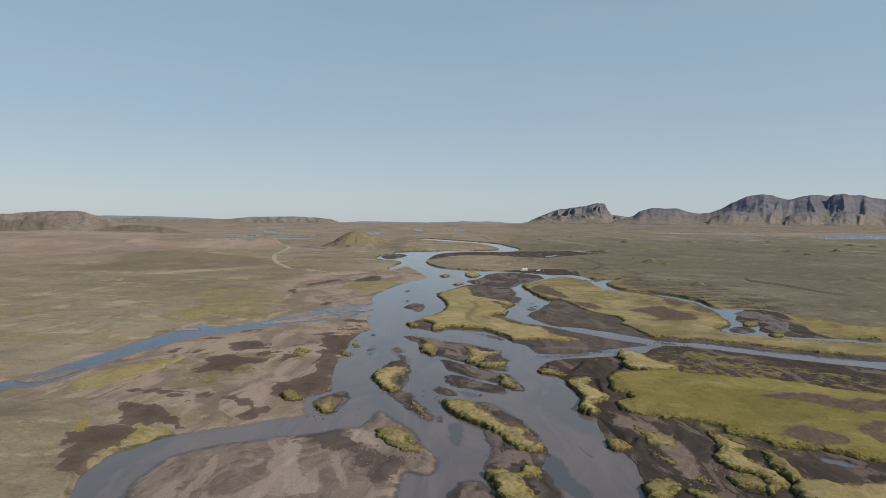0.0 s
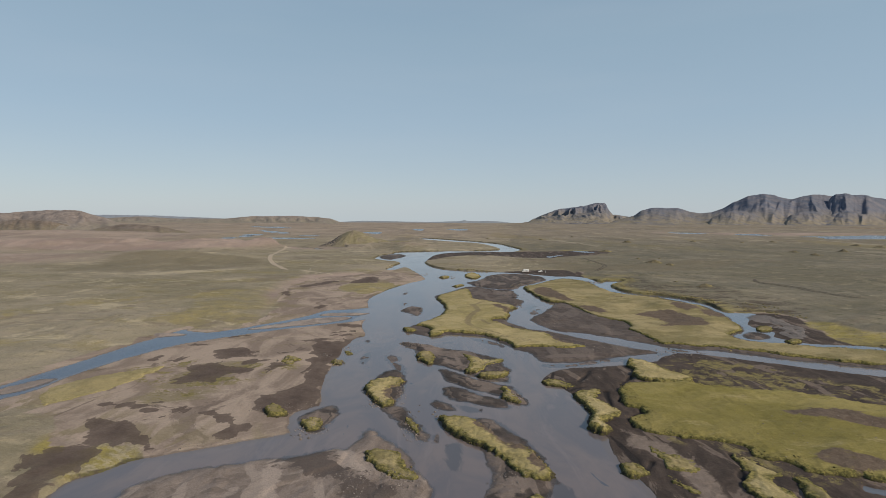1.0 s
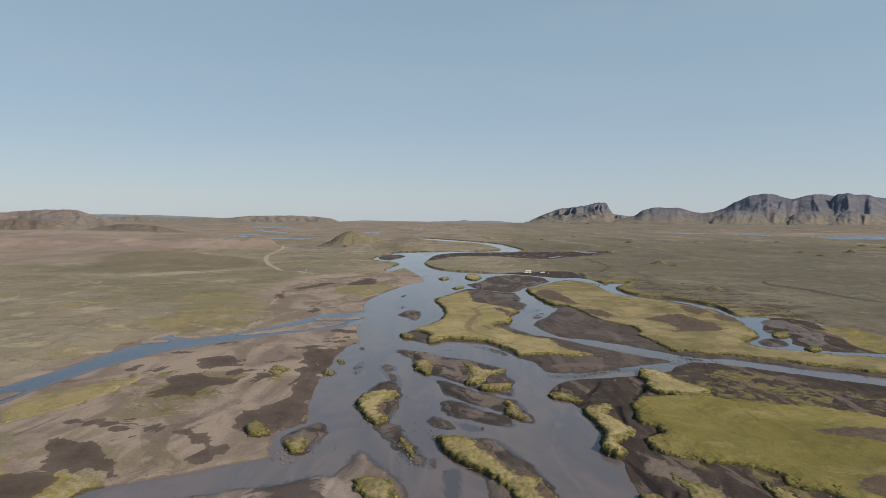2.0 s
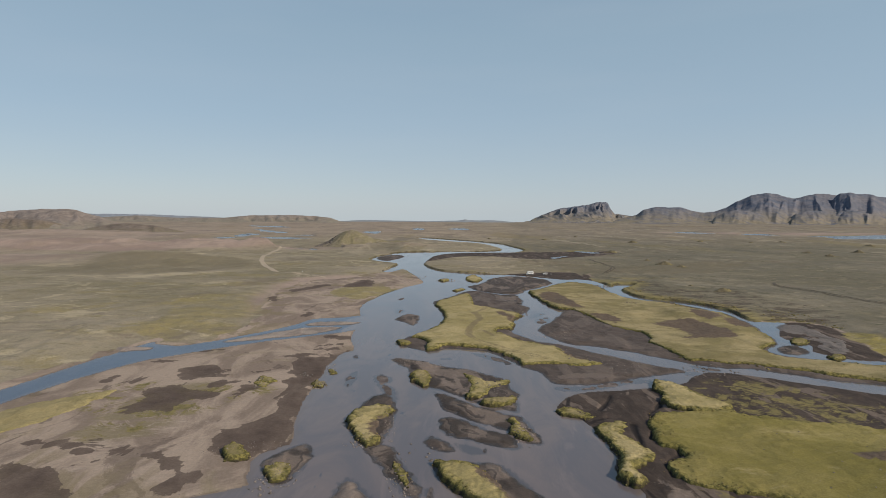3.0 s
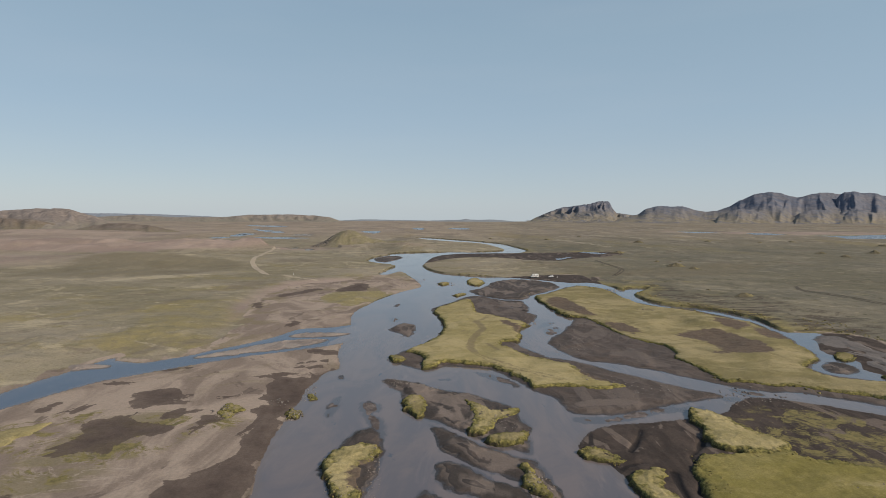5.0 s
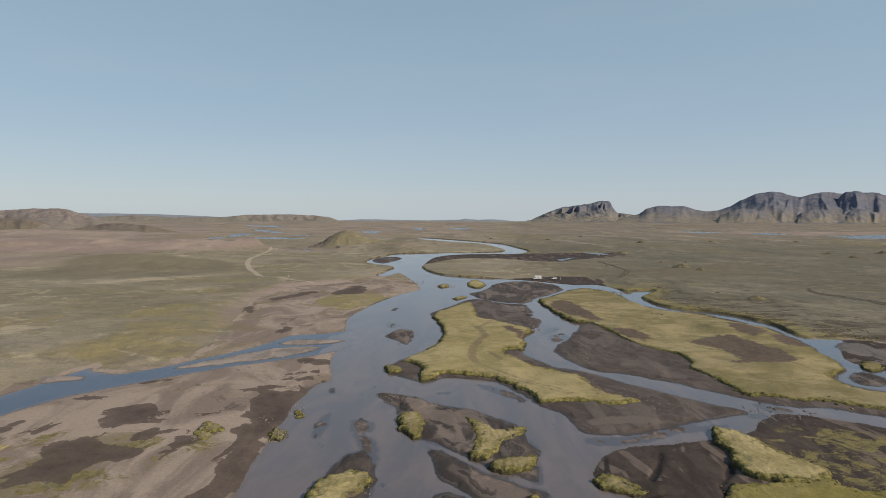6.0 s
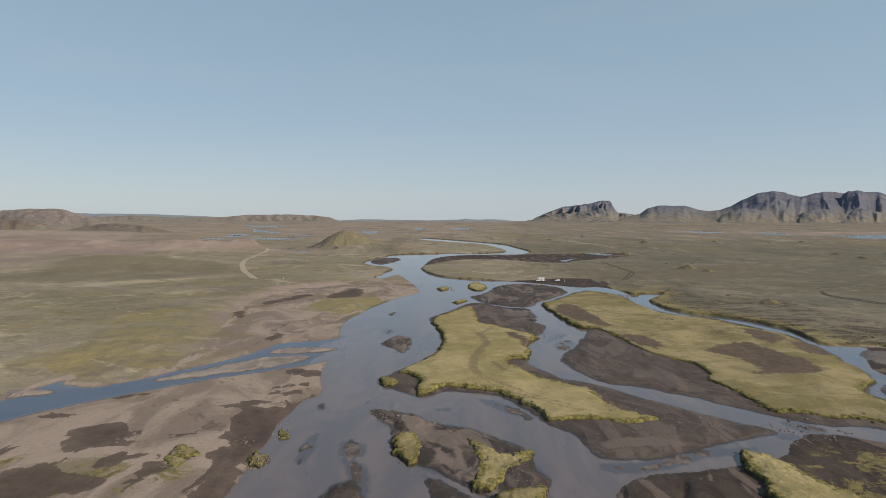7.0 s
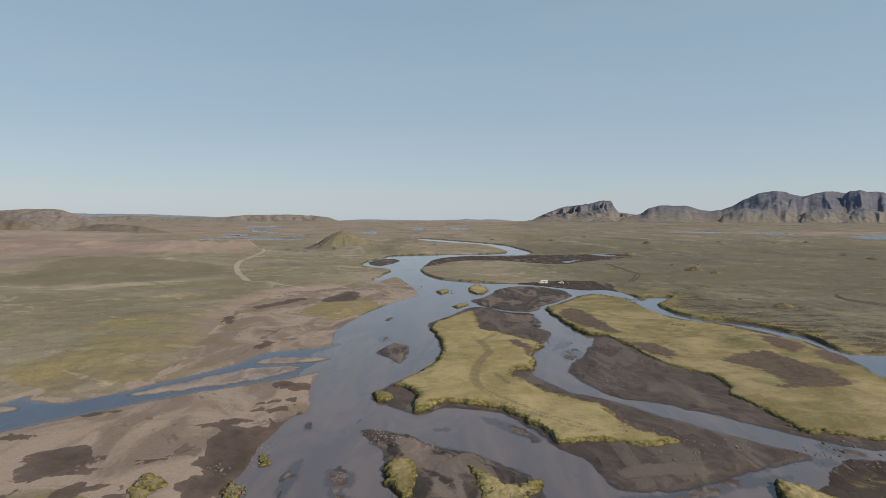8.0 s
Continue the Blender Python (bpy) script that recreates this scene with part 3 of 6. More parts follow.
SCRUB_A = [(84, 212.5), (92.5, 225.5), (100.5, 230.5), (112.5, 229), (122, 220), (134.5, 209.5), (148, 197), (158, 186.5), (172, 174), (159.5, 161), (145.5, 171.5), (125.5, 182), (102, 190.5), (90, 200)]
SCRUB_B = [(144, 449), (154, 440), (175, 427), (209, 451), (221, 436), (221, 399.5), (220, 373), (235.5, 351.5), (209.5, 324), (189.5, 336), (183.5, 356.5), (173, 372), (164.5, 391), (150, 410)]
SCRUB_C = [(76, 149.5), (77.5, 141), (85.5, 133.5), (89, 132.5), (93, 130), (89.5, 127), (85.5, 128.5), (81.5, 131.5), (78.5, 134), (75, 139), (70.5, 144.5), (60, 150.5), (58, 153.5), (65.5, 152)]
SCRUB_D = [(-92, 193), (-90.5, 209), (-78.5, 219.5), (-67.5, 222.5), (-66, 209.5), (-74.5, 201.5), (-74.5, 191), (-80, 180), (-89.5, 175.5), (-96, 181)]
SCRUB_F = [(172, 519), (179.8, 450.4), (199.5, 419.3), (218.4, 396.5), (236.2, 372.4), (205.4, 334.7), (181.2, 332), (170.6, 347.4), (161.3, 380.6), (151, 427.7)]
LUSH_A = [(-97, 139), (-99.5, 147), (-99.5, 153.5), (-89, 144.5), (-76.5, 144), (-74, 137.5), (-78, 132), (-83, 129), (-86.5, 131.5), (-82.5, 138.5), (-90, 142.5)]
LUSH_B = [(201, 304.5), (208.5, 297), (209, 272.5), (226, 269), (250.5, 255), (237.5, 241.5), (211, 250.5), (187, 250), (190, 278.5)]
LUSH_C = [(-166.5, 383.5), (-161.5, 405.5), (-133, 398.5), (-112, 366), (-103.5, 318), (-102.5, 297), (-109, 285), (-116.5, 279.5), (-129, 282), (-146.5, 299.5), (-142, 310), (-158.5, 353.5)]
# darker olive colour over the western mound's south face and an eastern patch
DARK_OLIVE_A = [(-366, 522), (-358, 567), (-376, 617), (-352, 637), (-275, 651), (-212, 623), (-201, 572), (-238, 535), (-283, 515)]
DARK_OLIVE_C = [(121, 636), (165, 601), (222, 612), (314, 653), (342, 635), (260, 559), (212, 537), (169, 542), (131, 554)]
PINK_A = [(-820, 938), (-634, 937), (-508, 932), (-436, 962), (-328, 918), (-255, 856), (-297, 807), (-381, 786), (-371, 712), (-463, 750), (-671, 788)]
PINK_C = [(600, 1560), (690, 1652), (900, 1600), (1100, 1640), (1300, 1600), (1250, 1530), (915, 1440), (760, 1490)]
PINK_B = [(-103.5, 318), (-112, 366), (-118, 406.5), (-115, 433), (-100, 475), (-62, 531), (-115, 500), (-130, 463), (-124, 406.5), (-112, 354.5), (-104, 310.5)]
SCRUB_E = [(-118, 211.5), (-102, 222), (-90, 224), (-75.5, 222), (-60.5, 219.5), (-51, 216), (-56, 211), (-64.5, 205.5), (-69, 195.5), (-95.5, 190)]
DAMP = []
DAMP.append([(-97, 155), (-98.5, 163.5), (-84.5, 161.5), (-82, 167), (-77.5, 163.5), (-81.5, 160), (-80, 153), (-73, 146), (-77, 144.5), (-85.5, 145), (-91, 148)])
DAMP.append([(-95, 128.5), (-98, 137), (-94, 142), (-88.5, 144), (-82.5, 139), (-82.5, 130.5), (-84, 125), (-82.5, 118), (-87.5, 118)])
DAMP.append([(-106.5, 175), (-92, 176.5), (-74, 170), (-64, 168.5), (-54.5, 161), (-52.5, 153.5), (-56, 150.5), (-63, 152), (-60, 157.5), (-68, 165), (-83, 170), (-98, 170.5)])
DAMP.append([(-60.5, 176), (-57.5, 183), (-50.5, 189.5), (-48.5, 198.5), (-50.5, 210), (-50, 248), (-42.5, 250.5), (-41.5, 226), (-41, 206), (-39.5, 189.5), (-37, 176), (-41, 170.5), (-46.5, 164), (-53, 167.5)])
DAMP.append([(-97, 236.5), (-92, 243), (-81.5, 242), (-76, 234), (-84, 228.5), (-91.5, 228.5)])
DAMP.append([(-93, 209), (-89.5, 217.5), (-77.5, 216), (-70.5, 209.5), (-78.5, 201.5), (-85, 195.5), (-92.5, 194)])
DAMP.append([(-96.5, 235.5), (-94, 238.5), (-88.5, 240), (-82.5, 241), (-80.5, 234.5), (-75.5, 231), (-80.5, 229), (-86, 226.5), (-90, 226.5)])
DAMP.append([(-56.5, 234.5), (-56, 239), (-56.5, 247), (-56, 256), (-46, 258), (-39.5, 263), (-38, 266.5), (-39.5, 252.5), (-39, 244), (-37, 232), (-39, 227), (-37.5, 218), (-48.5, 218), (-55.5, 224.5), (-52, 229.5)])
DAMP.append([(-55.5, 293), (-46.5, 294.5), (-42, 289), (-44, 285), (-49.5, 286)])
DAMP.append([(-78, 458), (-71, 488), (-63, 497), (-55, 484), (-54, 458), (-64, 452)])
DAMP.append([(-113.5, 392), (-115.5, 407), (-108.5, 395), (-108, 386.5)])
DAMP.append([(-79, 343), (-76.5, 352), (-74.5, 357.5), (-72, 345), (-74.5, 337.5)])
DAMP.append([(-115, 433), (-106, 448), (-96, 464), (-87, 464), (-97, 443), (-106, 427)])
DAMP.append([(-103, 264.7), (-99.9, 266.5), (-95.7, 267.5), (-91.8, 266.6), (-96, 264.8), (-93.1, 262.2), (-96.4, 261.4), (-95.9, 258.5)])
DAMP.append([(-67, 255.3), (-62, 257.9), (-56.3, 260.5), (-47.5, 261.9), (-46, 259), (-54.8, 256.1), (-59.3, 255)])
DAMP.append([(-65.9, 233.1), (-69.6, 235.8), (-64.2, 238.7), (-61.1, 240.1), (-60, 233.7)])
DAMP.append([(-55.1, 271.8), (-50.5, 276.9), (-43.9, 280), (-42, 276), (-48.5, 272)])
DAMP.append([(-55.1, 266.7), (-48, 269.9), (-42.3, 272.1), (-42.6, 267.3), (-49.1, 265.4)])
DAMP.append([(-112, 246.9), (-106.5, 250.3), (-98.2, 251.2), (-100.4, 247.9), (-107.5, 246.4)])
DAMP.append([(-77.9, 222.2), (-73.8, 225.2), (-68.1, 224.7), (-70.2, 220.8), (-72.2, 217), (-78.8, 218)])
DAMP.append([(-97.8, 212.8), (-93.2, 217.3), (-87.1, 220.1), (-84.6, 211.4), (-86.1, 205.5), (-91.1, 203.9)])
DAMP.append([(-86.9, 197.8), (-82.5, 203.8), (-78.6, 203.2), (-78.1, 196.2), (-82.2, 195.5)])
DAMP.append([(-92.1, 173.5), (-86.6, 173.6), (-83.2, 170.3), (-88.1, 167.9)])
DAMP.append([(-117.8, 222.3), (-116.1, 228.2), (-113.4, 227.3), (-112.4, 220.4)])
DAMP.append([(-109, 221.5), (-105, 227.4), (-100.5, 231), (-101.7, 224.1), (-105.5, 221)])
DAMP.append([(-66.6, 206.9), (-68, 218.6), (-64.9, 222.4), (-57.4, 218.8), (-60.4, 210.2), (-62.1, 204.4)])
OLIVE = [[(-96.8, 189.9), (-92.8, 197.7), (-95.8, 211.2), (-87.3, 220.1), (-76.1, 225), (-73.9, 215), (-78.1, 203.7), (-77.9, 195.2), (-84.8, 190.1), (-92.8, 187.5)],
         [(-96.3, 178.7), (-91.1, 185.2), (-74.9, 190.2), (-74.3, 182.2), (-80.3, 174), (-91.5, 172.9)]]
PALE = []
PALE.append([(-9.1, 247.9), (-4.6, 248.9), (0.7, 243.6), (-0.7, 236.5), (-3.2, 235.4), (-6.2, 239.8)])
PALE.append([(0.9, 227.2), (2.5, 228.2), (5.8, 220.1), (2.7, 219.6)])
PALE.append([(6, 231.2), (7, 231.3), (8.3, 220.1), (6.7, 220.1)])
PALE.append([(15.8, 130), (20.7, 127.8), (16, 121.6), (12.4, 122.9)])
PALE.append([(51.4, 153.4), (56.2, 149.9), (60.9, 139.8), (62.2, 130.5), (59.3, 121.6), (56.3, 120.3), (56, 129.7), (53.9, 139.7), (49.2, 146.6)])
PALE.append([(-40, 138.1), (-37.1, 139.6), (-35.9, 132.7), (-33.9, 123.1), (-31.1, 116.7), (-27.2, 112.8), (-27.3, 109.1), (-32.4, 109.1), (-35.5, 114.6), (-37, 123), (-39.7, 130.1)])
PALE.append([(-27.1, 145.4), (-23.6, 145), (-19.6, 138.4), (-15.5, 131.1), (-18.1, 131.7), (-22.1, 135.6), (-25.3, 140.4)])
PALE.append([(44.1, 231.7), (54.1, 235.2), (64.5, 234.3), (62.4, 230.4), (50.9, 229.3), (44.1, 228.5)])
PALE.append([(56.1, 125.5), (60.5, 124.2), (58.2, 116.7), (55.2, 117.9)])
STAINS = [[(-37.7, 139.6), (-28.4, 144.1), (-25.2, 139.7), (-19.2, 131.7), (-14.3, 128), (-10.6, 123.3), (-11.1, 116.9), (-15.8, 114.9), (-20.1, 123.2), (-23.1, 127.9), (-26.6, 129.1), (-34.5, 134.1)]]
RUNNELS = []
RUNNELS.append([(63, 196.8), (61, 186), (57, 179), (61.9, 175.1), (60.6, 170), (55.6, 165.2), (54.6, 159.6)])
RUNNELS.append([(72, 142.5), (71.4, 135.9), (68.8, 131.3), (68.6, 123)])
RUNNELS.append([(81, 131.4), (78.7, 120.6), (79, 116.3), (76.4, 112.4)])
RUNNELS.append([(51.2, 138), (48.2, 133.3), (47.2, 144.8), (46, 153.3)])
RUNNELS.append([(65.6, 117.4), (65.6, 111.2), (69.7, 109.6)])
RUNNELS.append([(70.7, 206.4), (65.4, 198.9), (62.4, 196.1), (63.5, 192.1), (59.7, 184.8)])
RUNNELS.append([(40.5, 212.4), (42.4, 210.5), (40.4, 203.1)])
RUNNELS.append([(42, 194.4), (43.2, 189.1), (45.6, 191.2), (49.8, 193.2)])
RUNNELS.append([(55.1, 188.3), (53.9, 181.4), (52.7, 170.5)])
RUNNELS.append([(56.6, 212.7), (52.8, 204.6), (49.2, 199.3)])
HOLLOWS = []
HOLLOWS.append([(112.5, 320), (123, 330), (136, 333), (140, 324.5), (141.5, 313), (142.5, 302.5), (139.5, 289), (132.5, 286.5), (121.5, 286), (112, 286), (120, 293), (120, 309)])
HOLLOWS.append([(102, 168), (111.5, 170), (120.5, 167), (126, 162), (136, 160.5), (160, 152.5), (151.5, 144.5), (130, 153), (120.5, 155), (113, 159), (107, 163)])
HOLLOWS.append([(92, 140.5), (99.5, 141.5), (104, 137), (104, 133), (96, 132), (92, 134.5)])
HOLLOWS.append([(51.5, 264), (59.5, 268.5), (63, 260), (64, 251), (58, 251.5), (54, 256)])
HOLLOWS.append([(148, 357.5), (159.5, 351.5), (158, 338), (146, 330.5), (144, 342)])
HOLLOWS.append([(69, 414.5), (80, 429), (85, 415), (85.5, 380), (88, 365.5), (78.5, 370), (71, 385)])
HOLLOWS.append([(86.5, 346), (96, 344), (98.5, 328), (92, 323), (87.5, 334.5)])
HOLLOWS.append([(32.1, 349.4), (37.4, 351.1), (40.2, 340.5), (44.1, 335), (38.6, 324.5), (37.5, 334.9), (34.4, 340.3)])
HOLLOWS.append([(41.6, 370.5), (48.5, 365.9), (51.8, 352.7), (47.1, 346.4), (43.1, 359)])
HOLLOWS.append([(85.2, 126), (90.5, 125.4), (93.5, 120.2), (97.5, 117.7), (99.6, 116), (96.7, 112.5), (89.1, 112.8), (84.8, 116.4), (83.4, 121.3)])
HOLLOWS.append([(113.9, 142.6), (126.2, 148.2), (114.8, 134.4), (112.1, 135.9)])
HOLLOWS.append([(152.5, 327.7), (163.5, 333.7), (170.2, 328.2), (163, 314.7), (155.2, 313.5)])
HOLLOWS.append([(9.1, 160.5), (13.6, 160.6), (18.4, 153.1), (21.9, 145.2), (20.8, 142.1), (16.2, 147.1), (11.4, 153.6)])
HOLLOWS.append([(22.3, 142.5), (23.9, 139), (24.4, 134), (22.3, 133.7)])
HOLLOWS.append([(-18.6, 187.9), (-15.4, 189.6), (-14.1, 195.3), (-12.3, 181.3), (-15.1, 179.6), (-18.3, 181.2)])
HOLLOWS.append([(19.9, 114.9), (22.5, 116.1), (24, 109.3), (21.8, 106.4), (19.7, 110.3)])
WORN_PATHS = []
WORN_PATHS.append(([(37.5, 382), (29, 365.5), (23, 354), (19, 344)], 0.45))
WORN_PATHS.append(([(33, 378), (26, 363), (21, 352), (18, 342)], 0.45))
WORN_PATHS.append(([(19.5, 350), (21, 339), (22, 330), (18, 317.5), (15, 306.5), (14, 295.5), (15, 288)], 1.7))
WORN_PATHS.append(([(14, 295.5), (15, 284), (20, 273.5), (31.5, 261.5), (43, 251)], 0.4))
WORN_PATHS.append(([(15, 298), (16.5, 285), (22, 274.5), (33.5, 263), (45, 252)], 0.4))
WORN_PATHS.append(([(11, 324), (12.5, 325.5)], 0.5))
WORN_PATHS.append(([(21.5, 302), (24, 295.5), (25.5, 290.5)], 0.8))
HUMMOCKS = [(246, 824, 20.5), (361, 1059, 17.4), (514, 1113, 13.5), (675, 1108, 15.5), (532, 821, 18.3), (527, 767, 17.1), (610, 826, 19.9), (754, 987, 19.6), (759, 941, 20.5), (596, 1080, 10.8), (258, 614, 5.1), (265, 664, 5.5), (96, 1162, 12.2), (167, 487, 6.3), (196, 460, 4.4), (209, 436, 13.6), (245, 628, 18.3), (238, 663, 8.1), (253, 606, 10.3), (204, 1127, 11.7), (301, 1259, 10.4)]
TRACK = [(-248, 878), (-236, 819), (-232, 760), (-218, 691), (-200, 631), (-178, 582), (-156, 542), (-138, 533), (-121, 521), (-102, 507)]
RUT_A = [(179, 696), (176, 662), (177, 641), (183, 622), (180, 595), (166, 564), (154, 542)]
RUT_B = [(177, 684), (174, 646), (179, 626), (178, 600), (163, 564), (151, 542)]
RUT_C = [(280, 490), (271.4, 472.6), (272.5, 460.2), (278.7, 443.1), (280.4, 422.2), (283.7, 401.7), (292, 380)]
RUT_D = [(277, 486), (267.4, 468.6), (268.5, 456.2), (274.7, 439.1), (276.4, 418.2), (279.7, 397.7), (288, 376)]


# ---- the ground ----
SWELLS = [  # x, y, reach across, reach along, height, bareness
    (-330, 650, 95, 45, 10, 0.0), (-560, 830, 210, 50, 13, 1.0), (-300, 860, 120, 34, 11, 1.0), (-520, 640, 120, 60, 3, 0.8),
    (-118, 126, 26, 22, 3.5, 0.0), (-900, 1250, 300, 120, 9, 0.5), (-160, 690, 60, 40, 2, 0.0), (-110, 905, 45, 40, 5, 0.0), (-55, 930, 40, 30, 4, 0.4), (230, 660, 120, 30, 2, 0.0),
]
river_course, tributary_course = rounded(RIVER), rounded(TRIBUTARY)
pond_courses = []
for p in PONDS:
    c = rounded(p, 6)
    size = 0.12 * np.ptp(c, 0)
    pond_courses.append(c + np.stack([size[0] * fbm(c[:, 0], c[:, 1], size[0] * 2, 3, 23), size[1] * fbm(c[:, 0], c[:, 1], size[0] * 2, 3, 24)], -1))
sand_courses = [rounded(p, 3) for p in (SAND_WEST, SAND_EAST, SAND_NORTH, SAND_VAN, CREEK_SAND)]
green_course = rounded(GREEN_A, 3)
lush_courses = [rounded(p, 3) for p in (LUSH_A, LUSH_B, LUSH_C, GREEN_A)]
dark_olive_courses = [rounded(p, 3) for p in (DARK_OLIVE_A, DARK_OLIVE_C)]
pink_courses = [rounded(p, 3) for p in (PINK_A, PINK_B, PINK_C)]
scrub_courses = [rounded(p, 3) for p in (SCRUB_A, SCRUB_B, SCRUB_C, SCRUB_D, SCRUB_E, SCRUB_F)]
damp_courses = [rounded(p, 3) for p in DAMP]
olive_courses, pale_courses, stain_courses = [[rounded(p, 3) for p in group] for group in (OLIVE, PALE, STAINS)]


def scarps(x, y, d):
    """Small cut steps and ripples left by falling water."""
    warp = 4 * fbm(x, y, 12, 2, 36)
    steps = smooth(fbm(x * 1.5 + warp, y * 0.7, 16, 3, 34), -0.03, 0.05) + 0.7 * smooth(fbm(x * 1.3 + warp, y * 0.8, 9, 3, 35), 0.18, 0.24)
    return (0.26 * steps + 0.08 * fbm(x, y, 6, 3, 31) + 0.03 * fbm(x, y, 1, 2, 32)) * smooth(d, 0, 3)


def deepest(x, y, courses, reach):
    """Distance into the nearest of several courses."""
    out = np.full(x.shape, -float(reach))
    for c in courses:
        out = np.maximum(out, inside(x, y, c, reach))
    return out


def land(x, y):
    """Height, and the covers: distance into sand, damp patches and water, bareness and lushness."""
    ripple = 0.55 * fbm(x, y, 9, 3, 3) + 0.25 * fbm(x, y, 2.2, 2, 4)
    wet = np.maximum(inside(x, y, river_course, 40), inside(x, y, tributary_course, 40)) + ripple
    pond = np.full(x.shape, -40.0)
    for c in pond_courses:
        pond = np.maximum(pond, inside(x, y, c, 40))
    by_pond = pond > -39
    sand = np.full(x.shape, -30.0)
    for c in sand_courses:
        sand = np.maximum(sand, inside(x, y, c, 30))
    sand = np.maximum(sand, inside(x, y, tributary_course, 30) + 4.0)     # a narrow beach along the side channel
    sand = np.minimum(sand, -inside(x, y, green_course, 30))
    damp = np.full(x.shape, -15.0)
    for c in damp_courses:
        damp = np.maximum(damp, inside(x, y, c, 15))
    off = np.maximum(-wet, 0)
    is_sand = smooth(sand + 3 * fbm(x, y, 12, 3, 5), -2, 2)
    flat = 0.06 + 0.34 * (1 - np.exp(-off / 5)) + 0.07 * fbm(x, y, 7, 3, 6) * smooth(off, 1, 6)
    bank = 0.12 + 1.3 * smooth(off, 0.1, 1.4) + 0.35 * smooth(off, 2, 30) + (0.28 * fbm(x, y, 5, 4, 7) + 0.5 * fbm(x, y, 45, 3, 8)) * smooth(off, 0.5, 12)
    east = smooth(inside(x, y, sand_courses[1], 15), 0, 6) * smooth(off, 1, 6)
    flat = flat + 0.6 * scarps(x, y, 9 + 0 * x) * east
    z = flat + (bank - flat) * smooth(-sand + 4 * fbm(x, y, 12, 3, 5), -1, 20)
    far = smooth(np.hypot(x, y), 500, 1600)
    z = z + (1.6 * fbm(x, y, 160, 4, 9)) * far * smooth(off, 5, 39)
    rugged = np.clip(fbm(x, y, 90, 3, 14), 0, 1)
    z = z + (0.35 * fbm(x, y, 14, 3, 12) + 2.1 * rugged * np.abs(fbm(x, y, 16, 4, 13))) * smooth(off, 8, 39) * (1 - is_sand)
    bare = np.zeros(x.shape)
    for sx, sy, rx, ry, h, b in SWELLS:
        g = np.exp(-((x - sx) / rx) ** 2 - ((y - sy) / ry) ** 2)
        z = z + h * g * smooth(off, 3, 38) * (1 + (0.12 + 0.3 * b) * fbm(x, y, 40, 4, 11))
        bare = np.maximum(bare, b * np.clip(1.6 * g, 0, 1))
    bare = np.maximum(bare, 0.75 * smooth(-x, 300, 700) * smooth(y, 600, 800) * (1 - smooth(y, 1300, 2500)))
    bare = np.maximum(bare, (0.25 + 0.25 * smooth(-x, -300, 200)) * smooth(y, 850, 1500))
    z = z - 26 * smooth(y, 2200, 4800) - 15 * smooth(y, 2900, 4700)
    z = np.where(wet > 0, -0.12 - 0.22 * np.minimum(wet, 5), z)
    z = np.where(by_pond, np.minimum(z, 0.35 + 0.05 * np.clip(-pond, 0, 40)), z)
    z = np.where(pond > 0, -0.4, z)
    lush = 0.45 * smooth(np.hypot(x + 60, (y - 330) / 1.2), 420, 150)
    for c, rich in zip(lush_courses, (1.4, 1.3, 1.0, 1.05)):
        lush = np.maximum(lush, rich * smooth(inside(x, y, c, 15), -8, 2))
    scrub = np.full(x.shape, -15.0)
    for c in scrub_courses:
        scrub = np.maximum(scrub, inside(x, y, c, 15))
    dark = np.full(x.shape, -15.0)
    for c in sand_courses[1:]:
        dark = np.maximum(dark, inside(x, y, c, 15))
    olive, pale = deepest(x, y, olive_courses, 15), deepest(x, y, pale_courses, 8)
    runnel = np.full(x.shape, 4.0)
    for line in RUNNELS:
        runnel = np.minimum(runnel, along(x, y, line, 4))
    runnel = runnel + 0.5 * fbm(x, y, 5, 2, 17)
    z = z - 0.55 * np.exp(-(runnel / 0.7) ** 2) * smooth(-wet, 3, 7)
    dark_olive = np.full(x.shape, -15.0)
    for c in dark_olive_courses:
        dark_olive = np.maximum(dark_olive, inside(x, y, c, 15))
    for c in pink_courses:
        bare = np.maximum(bare, 0.95 * smooth(inside(x, y, c, 40) + 8 * fbm(x, y, 30, 3, 16), -8, 8))
    return z, dict(far=smooth(y, 550, 1000), olive=olive, pale=pale, runnel=runnel, heathy=smooth(x - 0.1 * y, -20, 120) * (1 - 0.5 * smooth(y, 800, 1600)), dark_olive=dark_olive, sand=sand, damp=damp, shore=np.maximum(wet, pond), bare=bare, lush=lush, scrub=scrub, dark=dark)


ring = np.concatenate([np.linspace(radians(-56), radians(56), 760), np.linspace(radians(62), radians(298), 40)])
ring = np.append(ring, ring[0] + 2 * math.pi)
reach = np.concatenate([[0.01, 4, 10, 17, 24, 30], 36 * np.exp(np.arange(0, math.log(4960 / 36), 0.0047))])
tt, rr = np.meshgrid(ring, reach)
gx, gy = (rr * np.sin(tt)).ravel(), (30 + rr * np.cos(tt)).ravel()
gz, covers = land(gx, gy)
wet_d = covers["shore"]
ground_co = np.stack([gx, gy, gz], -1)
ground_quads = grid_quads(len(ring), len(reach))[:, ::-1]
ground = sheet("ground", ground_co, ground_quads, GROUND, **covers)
tagged(ground, "wide outwash plain of brown river sand and olive grassland", "ground", kind="structure")

